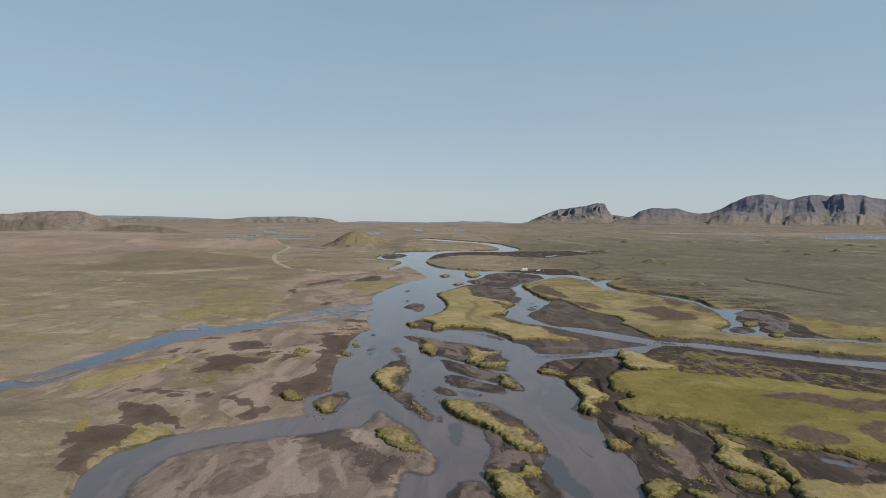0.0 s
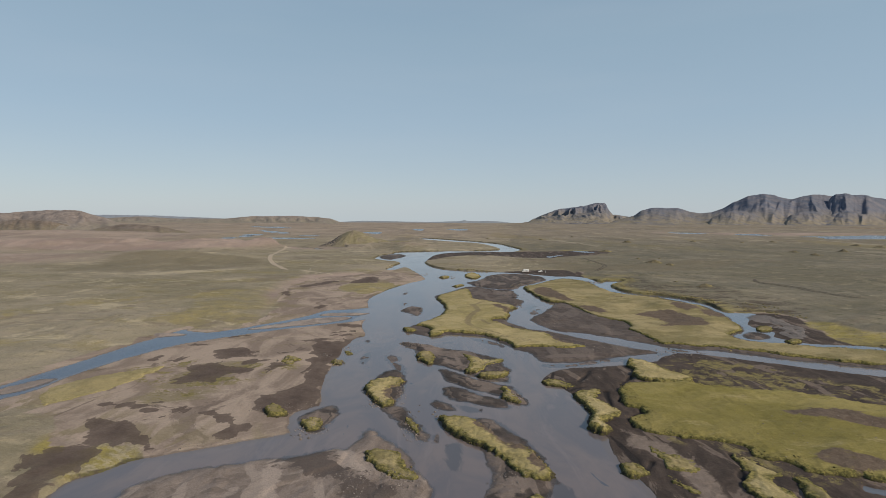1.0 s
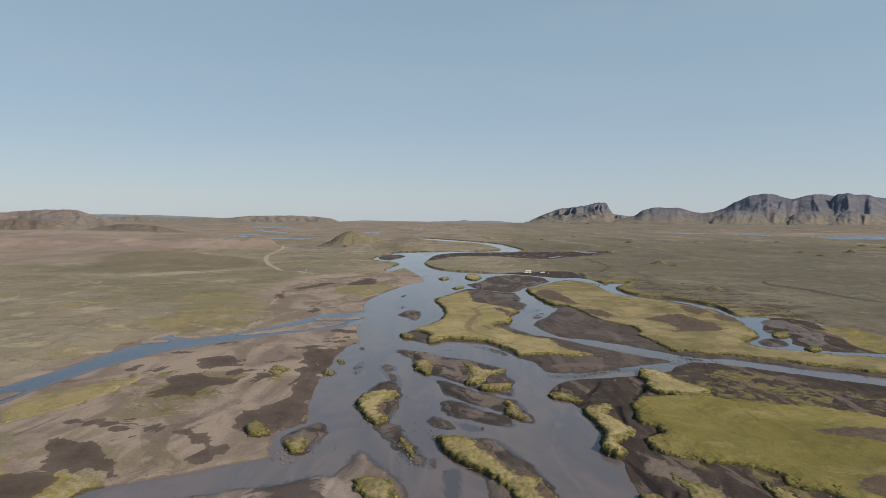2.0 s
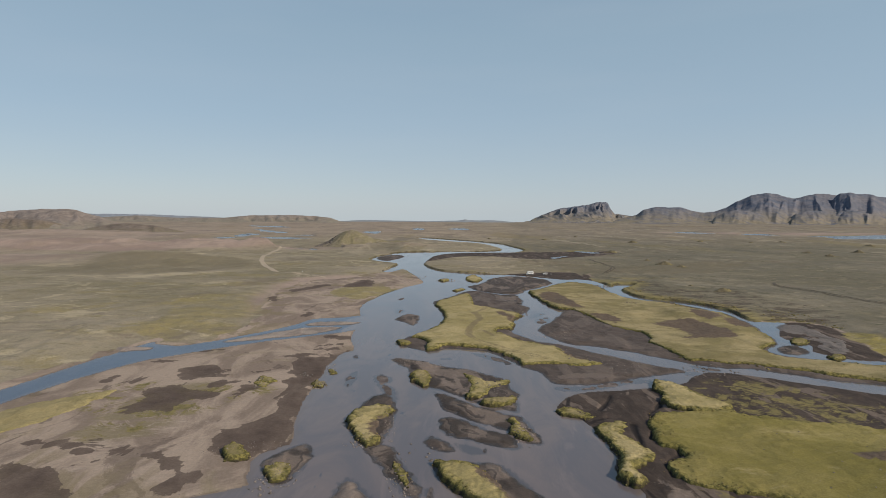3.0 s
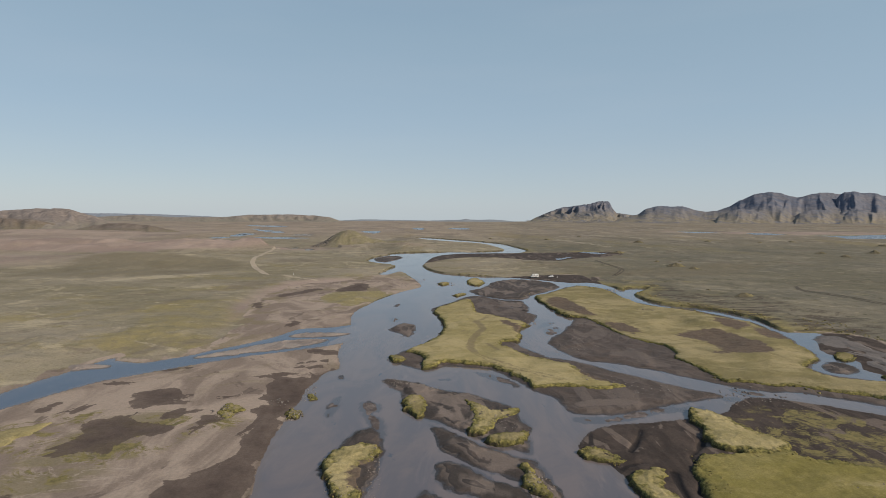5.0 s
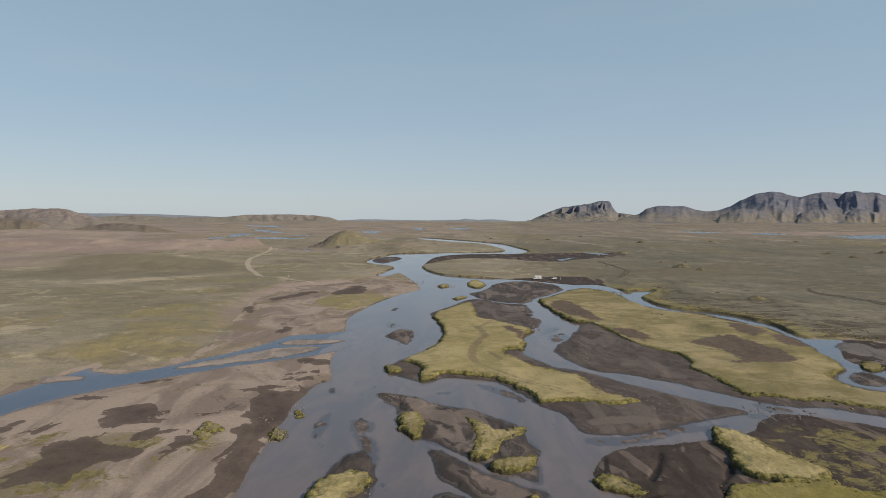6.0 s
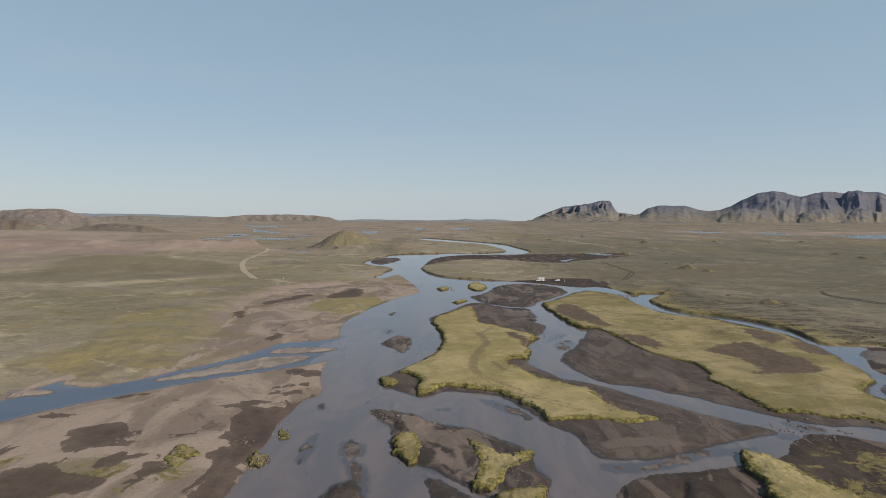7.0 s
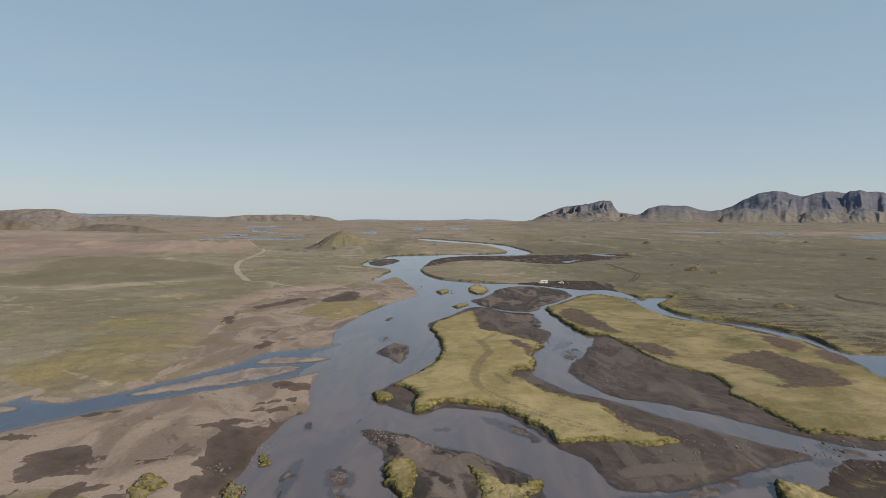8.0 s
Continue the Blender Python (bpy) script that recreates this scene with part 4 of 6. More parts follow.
for c in pond_courses:
    bm = bmesh.new()
    mid = c.mean(0)
    grow = 1.04
    bm.faces.new([bm.verts.new((mid[0] + (px - mid[0]) * grow, mid[1] + (py - mid[1]) * grow, 0.12)) for px, py in c])
    tagged(part("pond", bm, POND), "still pond lying in the grassy plain", "pond", "ponds on the plain", "structure")


# ---- bars, shoals and turf ----
BED = []    # courses of what lies just under or above the water


def mound(name, course, height, step_size, steep, rough, materials, names, split, base=0.0, hollows=False, top=None, lean=0.0):
    """A low piece of land over its course: an edge of that steepness, a rough top, its foot below the water.
    lean: how much its western side stands higher than its eastern one. Its top and its margin are parts."""
    c = rounded(course, 4)
    if name in ("sand_bar", "gravel_shoal"):
        BED.append(c)
    lo, hi = c.min(0) - 2, c.max(0) + 2
    xs, ys = np.arange(lo[0], hi[0], step_size), np.arange(lo[1], hi[1], step_size)
    x, y = [a.ravel() for a in np.meshgrid(xs, ys)]
    d = inside(x, y, c, 60) + rough * (0.8 * fbm(x, y, 6, 3, 21) + 0.55 * fbm(x, y, 1.5, 3, 22))
    z = shape_of(c, x, y, d, height, steep, base, lean)
    if top is not None:
        z = z + top(x, y, d)
    fields = {"rim": d}
    if name == "sand_bar":
        fields["pale"], fields["stain"] = deepest(x, y, pale_courses, 8), deepest(x, y, stain_courses, 8)
    if hollows:
        fields["bare"], fields["path"] = worn(x, y), trodden(x, y)
    q = grid_quads(len(xs), len(ys))
    keep = (d > -max(0.9, steep))[q].any(1)
    inner = (d > split)[q].all(1)
    root = new(name)
    root.location = (*c.mean(0), base)
    keys = list(fields)
    for part_name, material, which in zip(names, materials, (inner, keep & ~inner)):
        co, quads, *vals = trimmed(np.stack([x, y, z], -1) - np.array([*c.mean(0), base]), q, which, *[fields[k] for k in keys])
        piece = sheet(part_name, co, quads, material, **dict(zip(keys, vals)))
        piece.parent = root
    return root


def shape_of(c, x, y, d, height, steep, base, lean):
    if steep >= 1:
        return base + height * np.clip(d / steep, -0.5, 1)
    span = np.ptp(c, 0) / 2 + 1
    u = ((x - c[:, 0].mean()) / span[0] + 0.5 * (y - c[:, 1].mean()) / span[1]) / 1.3
    tall = height * np.clip(1 - lean * u, 0.15, 1.7)
    return base - 0.5 + (tall + 0.5) * smooth(d, -steep, steep)


def bar(course, height, tag=""):
    size = float(np.ptp(np.array(course), 0).max())
    step_size = 0.45 if size < 60 else 0.7 if size < 160 else 1.1
    material = {"front": FLAT, "dry": SILT, "creek": GREY_BAR, "ne": BROWN_BAR, "main": BROWN_BAR}.get(tag, BAR)
    label = {"front": "broad gravel flat of drab brown sand beside the river", "dry": "pale dry silt bar between the tributary's strands", "creek": "smooth grey gravel bar along the winding creek",
             "main": "long dark sand bar under the largest grassy island", "ne": "dark sand bank under the long meadow between two channels"}.get(tag, "low bar of dark wet sand in the river")
    ob = mound("sand_bar", course, height, step_size, 3.5 if height > 0.3 else 2.2, 1.2, (material, material), ("sand_flat", "wet_margin"), 1.2, 0.02, top=scarps)
    tagged(ob, label, "sand bar", "bars in the river")


def shoal(course, height, tag=""):
    ob = mound("gravel_shoal", course, height, 0.35, 1.6, 1.0, (SHOAL, SHOAL), ("gravel_crest", "drowned_margin"), 0.5, 0.005, top=lambda x, y, d: 0.10 * fbm(x * 1.5, y * 0.6, 5, 4, 33) - 0.7 * height - 0.02)
    tagged(ob, "thin gravel shoal just breaking the water's surface", "shoal", "shoals in the river")


def tussocks(x, y, d):
    clump = np.abs(fbm(x, y, 1.6, 3, 41))
    return (0.32 * clump * (1 - 0.6 * smooth(d, 2, 7)) + 0.16 * fbm(x, y, 4, 3, 42) + 0.5 * fbm(x, y, 20, 3, 43) + 0.35 * smooth(d, 0.5, 6) + 1.5 * np.maximum(fbm(x, y, 38, 3, 44), -0.08) * smooth(d, 3, 14)) * smooth(d, 0.2, 1.4)


def worn(x, y):
    """Distance into the sandy hollows of the turf."""
    out = np.full(x.shape, -12.0)
    for c in HOLLOWS:
        out = np.maximum(out, inside(x, y, rounded(c, 3), 12))
    return out


def trodden(x, y):
    """Distance into paths and wheel marks."""
    out = np.full(x.shape, -6.0)
    for line, half in WORN_PATHS:
        out = np.maximum(out, half - along(x, y, line, 6))
    return out


def turf(course, height, tag=""):
    size = float(np.ptp(np.array(course), 0).max())
    step_size = 0.3 if size < 40 else 0.5 if size < 140 else 0.9
    grand = tag in ("main", "se", "ne", "west")
    label = {"main": "large grassy island with straw-yellow turf and a crossing track", "ne": "long olive meadow with sandy hollows between two channels",
             "se": "broad yellow-green moss meadow above dark sand", "west": "flat straw-green grass patch on pale sand",
             "hummock": "steep grassy hummock with a dark shaded side"}.get(tag, "small tussocky grass island with dark cut banks" if size < 22 else "ragged grassy island with dark cut banks")
    material = ROUGH if size < 15 else MEADOW if tag == "se" else STRAW if tag == "west" else BLEACHED if tag in ("ne", "west") or size < 24 else TURF
    lean = 0.0 if grand else 0.6
    height *= 1.0 if grand else 0.85
    ob = mound("meadow" if grand else "grassy_island", course, height, step_size, 0.7, 1.4, (material, material), ("turf", "cut_bank"), 0.3, 0.15, True, tussocks, lean)
    tagged(ob, label, "meadow" if grand else "grass island", "grass islands along the river")
    if tag == "west":
        return
    # coarse tufts hanging over the bank
    c = rounded(course, 4)
    rng = np.random.default_rng(len(course) * 131 + int(size * 10))
    seg = np.roll(c, -1, 0) - c
    run = np.concatenate([[0], np.cumsum(np.hypot(*seg.T))])
    n = int(run[-1] * (4.0 if tag == "se" else 1.1 if size < 160 else 1.6))
    u = rng.uniform(0, run[-1], n)
    k = np.clip(np.searchsorted(run, u) - 1, 0, len(c) - 1)
    p = c[k] + seg[k] * ((u - run[k]) / np.maximum(run[k + 1] - run[k], 1e-6))[:, None] + rng.normal(0, 2.2 if tag == "se" else 1.5 if grand else 0.8, (n, 2))
    p = p[fbm(p[:, 0], p[:, 1], 12, 2, 92) > (0.15 if grand else -0.2)]
    d = inside(p[:, 0], p[:, 1], c, 60) + 1.4 * (0.8 * fbm(p[:, 0], p[:, 1], 6, 3, 21) + 0.55 * fbm(p[:, 0], p[:, 1], 1.5, 3, 22))
    out = -4.5 if tag == "se" else -0.6
    p, d = p[d > out], d[d > out]
    z = np.maximum(shape_of(c, p[:, 0], p[:, 1], d, height, 0.7, 0.15, lean), 0.3) + tussocks(p[:, 0], p[:, 1], d)
    fringe = lumps("tussock_fringe", np.column_stack([p - c.mean(0), z - 0.13]), rng.uniform(0.09, 0.24, len(p)), 0.75, TUFT, int(size))
    fringe.parent = ob
    tagged(fringe, "coarse grass tussocks along the bank", kind="stuff")


def bank_tussocks():
    """Dark tussocks along the grassy banks of the river and its creek."""
    rng = np.random.default_rng(404)
    spots = []
    for c in (river_course, tributary_course):
        seg = np.roll(c, -1, 0) - c
        run = np.concatenate([[0], np.cumsum(np.hypot(*seg.T))])
        n = int(run[-1] * 1.6)
        u = rng.uniform(0, run[-1], n)
        k = np.clip(np.searchsorted(run, u) - 1, 0, len(c) - 1)
        spots.append(c[k] + seg[k] * ((u - run[k]) / np.maximum(run[k + 1] - run[k], 1e-6))[:, None] + rng.normal(0, 1.6, (n, 2)))
    p = np.concatenate(spots)
    p = p[(p[:, 1] > 150) & (p[:, 1] < 900)]
    z, cover = land(p[:, 0], p[:, 1])
    ok = (z > 0.5) & (cover["sand"] < -8) & (fbm(p[:, 0], p[:, 1], 18, 2, 19) > -0.05)
    p, z = p[ok], z[ok]
    ob = lumps("bank_tussocks", np.column_stack([p, z]), rng.uniform(0.15, 0.42, len(p)), 0.8, TUFT, 11)
    tagged(ob, "dark grass tussocks along the cut river banks", "tussocks", kind="stuff")


bank_tussocks()

bar([(-19, 280), (-15, 292), (-2, 312.5), (2, 337), (-1, 366), (-4.5, 390), (8, 413), (18, 436), (32, 436), (39.5, 410.5), (48.5, 388.5), (55, 369.5), (47.5, 349.5), (40, 333.5), (37.5, 313), (35.5, 306), (44, 287.5), (50, 282.5), (58.5, 275), (70, 262), (80.5, 251.5), (93.5, 240), (86, 237), (77, 233), (67.5, 229.5), (54, 224.5), (42, 224), (40, 228.5), (38.5, 236.5), (34, 242.5), (31, 246.5), (28, 254.5), (22.5, 265), (18, 268.5), (4.5, 271.5), (-4, 266), (-8, 268), (-14.5, 273.5)], 0.35, 'main')
bar([(21, 463), (32, 479), (48, 520), (71, 526), (90, 512), (92, 493), (91, 481), (76, 458), (64, 443), (57, 428), (43, 427), (32, 436), (26, 446)], 0.5)
bar([(32, 430), (43, 423), (53.5, 418), (54, 389), (49, 382.5), (44, 396), (36.5, 411)], 0.25)
bar([(-24.5, 335), (-21.5, 344.5), (-18.5, 349.5), (-13.5, 344.5), (-11.5, 335.5), (-13, 318.5), (-15.5, 320), (-21, 328)], 0.3)
bar([(65, 437), (75, 451), (104, 491), (122, 479), (127, 451), (126, 435), (128, 421), (132.5, 408), (141.5, 399), (152.5, 391), (159.5, 378), (165, 363.5), (169.5, 351), (166, 321), (161.5, 307), (160, 295.5), (154.5, 283.5), (144, 273.5), (144, 264.5), (151.5, 258.5), (160.5, 255), (171, 251), (184.5, 246.5), (203.5, 241.5), (274, 228.5), (311.5, 220), (257, 181), (234, 194.5), (180, 213.5), (168, 218.5), (150.5, 227), (137, 233), (121.5, 243), (105, 247), (72.5, 275.5), (60, 280.5), (52, 294), (50, 310), (55.5, 321), (64.5, 338.5), (74, 359.5), (70.5, 371), (66.5, 390.5), (65, 411)], 0.45, 'ne')
bar([(-25.5, 191), (-21.5, 208.5), (-17, 213.5), (-13.5, 206), (-12, 196), (-13, 181.5), (-15, 174.5), (-19.5, 175.5), (-23.5, 185)], 0.35)
bar([(-40, 163.5), (-37.5, 170.5), (-33.5, 175), (-30, 168.5), (-31, 161.5), (-32.5, 155.5), (-36.5, 156)], 0.3)
bar([(-17.5, 173), (-12, 174.5), (-8.5, 167), (-4, 157.5), (-2.5, 150), (-6, 151.5), (-11, 161), (-14, 167)], 0.25)
bar([(-1, 165), (9.5, 165.5), (16, 164), (20, 156.5), (24, 147), (25.5, 137.5), (26, 130), (25.5, 127.5), (21, 120.5), (13, 119.5), (10.5, 121), (12, 130), (12.5, 136.5), (10.5, 145.5), (4.5, 153)], 0.4)
bar([(10.5, 120), (14.5, 122), (22.5, 122), (25, 112), (25, 104.5), (23.5, 93.5), (18.5, 93.5), (14.5, 103.5), (12, 111), (10, 116)], 0.3)
bar([(-18, 254.2), (-7, 251.6), (1.7, 245.1), (9.9, 241.4), (21.9, 231.1), (24.5, 221.7), (27.2, 213.3), (25.5, 208.9), (24.8, 198), (19.8, 200.9), (13.8, 204.6), (7.4, 212), (0.5, 217.7), (-3.9, 221.1), (-8.6, 231.6), (-11.3, 241)], 0.45)
bar([(-0.9, 215.1), (2, 213.4), (7.3, 207.8), (14.2, 202), (20, 197.2), (24.5, 194.5), (26.2, 188.6), (27.1, 182.6), (28.1, 177.2), (25.3, 176.1), (21, 182.5), (18.1, 186), (11.5, 190.3), (5.8, 196.3), (2.1, 200.6), (1, 208.5)], 0.3)
bar([(1.8, 193.4), (5.1, 193.7), (9.8, 190.2), (14, 184.7), (18.6, 181.4), (21.5, 177.1), (20.9, 173), (15.7, 174.4), (9.7, 178), (4.4, 180), (1.6, 184.5), (0.8, 189.5)], 0.28)
bar([(-2.8, 177.8), (-1.1, 180.5), (1.7, 177.8), (4.3, 173.8), (3.8, 171.8), (0.2, 172.3), (-2.2, 175.2)], 0.16)
shoal([(5.9, 176.3), (8.5, 174.8), (12.4, 172.4), (12.3, 170.5), (9.3, 170.5), (6.8, 172.8)], 0.08)
shoal([(-31.5, 222), (-32, 232.5), (-30.5, 237.5), (-29, 230.5), (-30, 220.5)], 0.05)
shoal([(-23, 230.5), (-20, 232.5), (-16.5, 230), (-16, 225), (-18, 224), (-14, 216.5), (-12.5, 205), (-15, 208), (-19.5, 219.5)], 0.06)
shoal([(2, 147.5), (5, 148), (5.5, 142.5), (5, 136), (4, 133.5), (2.5, 137)], 0.06)
shoal([(-1.5, 152.5), (-0.5, 153), (-0.5, 149.5), (-1.5, 149)], 0.05)
shoal([(25, 128.5), (28, 127.5), (29.5, 119), (31, 112.5), (31.5, 109), (29.5, 108.5), (26.5, 112), (24.5, 117.5)], 0.06)
shoal([(31, 113.5), (32, 113.5), (32, 110.5), (30.5, 110)], 0.06)
shoal([(-27, 359.5), (-23.5, 363), (-21.5, 354), (-25, 351)], 0.06)
shoal([(49, 337), (57, 353.5), (62, 352.5), (57.5, 344.5), (53, 340.5)], 0.06)
shoal([(52.5, 334), (58.5, 341.5), (61.5, 340), (60, 330), (55.5, 325), (52, 324)], 0.06)
shoal([(-28.5, 400.5), (-25.5, 408), (-23, 405), (-26, 397.5)], 0.04)
shoal([(-34.5, 256.5), (-33.5, 258), (-32.5, 255.5), (-33.5, 254.5)], 0.04)
shoal([(1, 255.5), (4.5, 256.5), (5, 254.5), (2, 254)], 0.05)
shoal([(14, 264.5), (20.5, 261), (26, 255), (29, 248.5), (25, 250.5), (18.5, 257)], 0.05)
shoal([(99, 248), (106, 245.5), (107, 240.5), (101.5, 240.5), (98.5, 244)], 0.12)
shoal([(66.5, 226), (73.5, 229.5), (82, 230.5), (78.5, 228), (69.5, 225.5)], 0.1)
shoal([(92, 238), (97, 239.5), (97, 236.5), (92.5, 235.5)], 0.1)
shoal([(41, 221), (52, 223), (71, 230.5), (71.5, 228), (53.5, 218.5), (42.5, 217.5)], 0.05)
bar([(-27, 145), (-22.5, 145.5), (-19.5, 158), (-13.5, 150.5), (-9.5, 145.5), (-7, 139.5), (-4.5, 133), (-1.5, 126.5), (-1, 120.5), (-4, 118), (-8.5, 119.5), (-9.5, 113.5), (-9.5, 104.5), (-9, 87), (-60.5, 86.5), (-67, 107), (-68, 115), (-67.5, 123.5), (-65.5, 127.5), (-61.5, 130.5), (-55.5, 134), (-42.5, 138.5), (-34, 141.5)], 0.5, 'front')
bar([(2.5, 112.5), (7.5, 116), (10.5, 111.5), (11.5, 103.5), (9.5, 95), (2, 95), (1, 104.5)], 0.25)
bar([(-150, 184), (-147, 189), (-143, 197), (-136.5, 199.5), (-136, 193.5), (-138.5, 185.5), (-143.5, 182)], 0.2, 'dry')
bar([(-98, 281.5), (-89.5, 291), (-76, 305), (-68, 311.5), (-51.5, 312.5), (-54, 303.5), (-67.5, 293.5), (-83, 285.5), (-94, 280)], 0.2, 'dry')
bar([(-70.5, 319), (-64, 325), (-53, 326.5), (-42, 324.5), (-46.5, 319), (-59, 316), (-67.5, 315.5)], 0.2, 'dry')
bar([(-139, 269), (-131, 271.5), (-124, 270), (-123.5, 266.5), (-128.5, 264.5), (-134.5, 262)], 0.2, 'dry')
bar([(175.7, 317.9), (185.7, 326.5), (193.6, 324.5), (193.4, 311.9), (190, 300.2), (191, 291.7), (187, 279.9), (176, 266), (166.6, 266.3), (168.4, 279.6), (174.8, 285.4), (170.1, 293.3), (172.3, 304.3)], 0.35, 'creek')
bar([(149.5, 275.5), (158.5, 281), (162, 275.5), (159, 267.5), (152, 265), (147, 267.5)], 0.2)
bar([(-82, 706), (-76, 747), (-56, 755), (-50, 727), (-57, 695), (-68, 677)], 0.25)
turf([(-3, 385), (7.5, 405.5), (19, 422), (21.5, 398.5), (22, 376.5), (30.5, 369), (37.5, 359), (44, 352.5), (46, 343.5), (40.5, 330.5), (37.5, 310), (30, 308.5), (27.5, 301.5), (32.5, 293), (40, 282.5), (48, 275), (51.5, 272.5), (54.5, 262.5), (59, 254), (64, 247), (57, 244.5), (47.5, 246), (39, 247), (33.5, 245.5), (31.5, 249.5), (29, 257), (23.5, 266), (18, 270.5), (6, 274), (1, 273), (-3, 266), (-6, 266.5), (-6, 274), (-5, 280), (-8, 287), (-13, 290.5), (-9, 298), (-3.5, 308), (1.5, 323), (2.5, 344.5), (-0.5, 366)], 1.0, 'main')
turf([(-19, 281), (-16.5, 284.5), (-12.5, 282), (-12, 278.5), (-13, 275), (-16, 275.5)], 0.8)
turf([(65, 435), (74, 444), (104, 485), (120, 474), (124, 446), (124, 430), (126, 416.5), (129.5, 402.5), (138.5, 392.5), (149, 384.5), (155.5, 372), (161, 358.5), (165.5, 347), (162.5, 316.5), (159, 304.5), (157.5, 293), (152.5, 282.5), (141.5, 272.5), (141, 261), (149.5, 255), (158.5, 252), (169, 247.5), (182, 243.5), (201, 238.5), (270.5, 225.5), (307.5, 217.5), (261.5, 184), (238.5, 198.5), (183.5, 217.5), (170, 221), (152, 229.5), (139.5, 237.5), (123.5, 246.5), (107, 251.5), (100.5, 254.5), (100, 264), (97.5, 273.5), (94.5, 283), (98.5, 290), (99, 300.5), (94.5, 307.5), (89, 316), (86.5, 327), (83.5, 346.5), (80, 361), (73, 365.5), (69.5, 376), (67.5, 393.5), (65.5, 410)], 1.1, 'ne')
turf([(-25.5, 194), (-22, 200), (-14.5, 201.5), (-13, 194.5), (-16.5, 187.5), (-14.5, 178), (-17, 174), (-20.5, 178), (-23.5, 186)], 0.9)
turf([(-17, 140.5), (-14.5, 144), (-10.5, 142.5), (-8.5, 137), (-6, 134), (-4.5, 130), (-8, 129), (-12, 131.5), (-15, 135.5)], 1.0)
turf([(-38.5, 160.5), (-36.5, 163.5), (-34, 163.5), (-32, 159.5), (-34, 155.5), (-37, 156.5)], 0.8)
turf([(-9.5, 164), (-7.5, 164), (-4.5, 156.5), (-6, 153), (-8.5, 159)], 0.5)
turf([(-0.5, 164.5), (3, 165), (10, 162.5), (14.5, 153), (17, 148), (23, 145), (24.5, 137.5), (26, 133), (25, 129.5), (22, 129), (18.5, 132.5), (16, 137), (12, 144.5), (6, 151.5), (2, 158.5)], 1.2)
turf([(10.5, 118.5), (14, 120.5), (17, 118.5), (20, 122), (22, 121), (22, 116.5), (19, 116), (20, 110.5), (21, 105), (20.5, 98), (15, 102.5), (12, 111), (10.5, 115)], 1.1)
turf([(-9.5, 232), (-6, 237), (-1.5, 230), (-3, 220), (-7, 221.5)], 1.0)
turf([(9.5, 233.5), (15, 228.5), (20.5, 226), (24.5, 228), (22.5, 221.5), (18.5, 217), (15, 210), (11, 207.5), (9.5, 211.5), (12, 220.5)], 0.85)
turf([(12.5, 204), (17.5, 208.5), (23, 210.5), (26, 210.5), (24, 203), (18, 201.5)], 0.8)
turf([(20, 190), (23, 192), (25, 182.5), (25.5, 177.5), (22, 180.5)], 0.75)
turf([(74.5, 224), (77.5, 227.5), (83, 223), (87, 212), (91, 202.5), (82, 196.5), (74, 198.5), (71, 202.5), (72, 212.5)], 1.5, 'hummock')
turf([(61.5, 192.5), (66, 196.5), (73.5, 197), (85.5, 200), (92, 195), (102, 190.5), (115.5, 188.5), (125.5, 182.5), (136.5, 176), (145.5, 171.5), (173.5, 157.5), (121.5, 109), (105.5, 123.5), (100, 128), (93.5, 131), (88.5, 132), (85.5, 133), (85.5, 136.5), (83, 139), (77.5, 140.5), (78, 145), (75, 148.5), (68.5, 151.5), (61, 153), (55.5, 156), (54.5, 160.5), (56.5, 165), (60.5, 168.5), (60.5, 173), (57.5, 175.5), (58.5, 182)], 1.0, 'se')
turf([(72.5, 142), (75, 141.5), (77.5, 137.5), (79.5, 134), (78, 131), (75, 129), (75.5, 122), (77, 117.5), (77, 114), (74, 111.5), (70.5, 110), (69.5, 112), (72.5, 115.5), (72, 118), (68, 120.5), (66.5, 123.5), (67, 128.5), (70.5, 133), (72, 137.5)], 1.0)
turf([(79.5, 130), (82, 130.5), (83, 128), (83.5, 125), (83, 120.5), (82, 116.5), (79, 115), (77.5, 115), (77.5, 118.5), (78, 122), (78, 126)], 1.2)
turf([(76, 111.5), (78.5, 114.5), (82.5, 116.5), (85.5, 116.5), (89, 113.5), (98, 114.5), (117.5, 111), (99.5, 93), (75.5, 98.5), (75, 104), (75, 108)], 1.1)
turf([(52.5, 145), (54.5, 147), (57, 142.5), (61, 140), (61.5, 135), (59, 133), (55, 134.5), (53.5, 139.5)], 0.7)
turf([(52.5, 131), (55.5, 127.5), (56.5, 123), (54.5, 123), (52.5, 126)], 0.6)
turf([(43.5, 137), (47, 138), (48, 134.5), (47.5, 132), (44, 132), (43, 134)], 0.7)
turf([(58.5, 117.5), (61, 119), (61.5, 115.5), (59.5, 114), (58, 115)], 0.5)
turf([(65, 118), (70, 119), (72, 116), (73, 113), (72.5, 111), (68.5, 110.5), (66.5, 112.5), (64.5, 114.5)], 0.8)
turf([(45.5, 114), (50, 116.5), (52, 115.5), (53, 113.5), (49.5, 110.5), (45.5, 106.5), (43.5, 107.5), (44, 111)], 1.1)
turf([(52.5, 111.5), (56, 112), (58.5, 109.5), (57.5, 106.5), (54, 107)], 0.7)
turf([(36.5, 198.5), (41, 201.5), (46, 195.5), (43, 192), (39.5, 193.5)], 0.7)
turf([(44, 186), (50.5, 190.5), (53.5, 189.5), (51, 182), (53, 176), (53.5, 169), (49.5, 164), (47, 162), (46.5, 155.5), (43.5, 154.5), (41.5, 160), (44.5, 167), (45, 176)], 1.2)
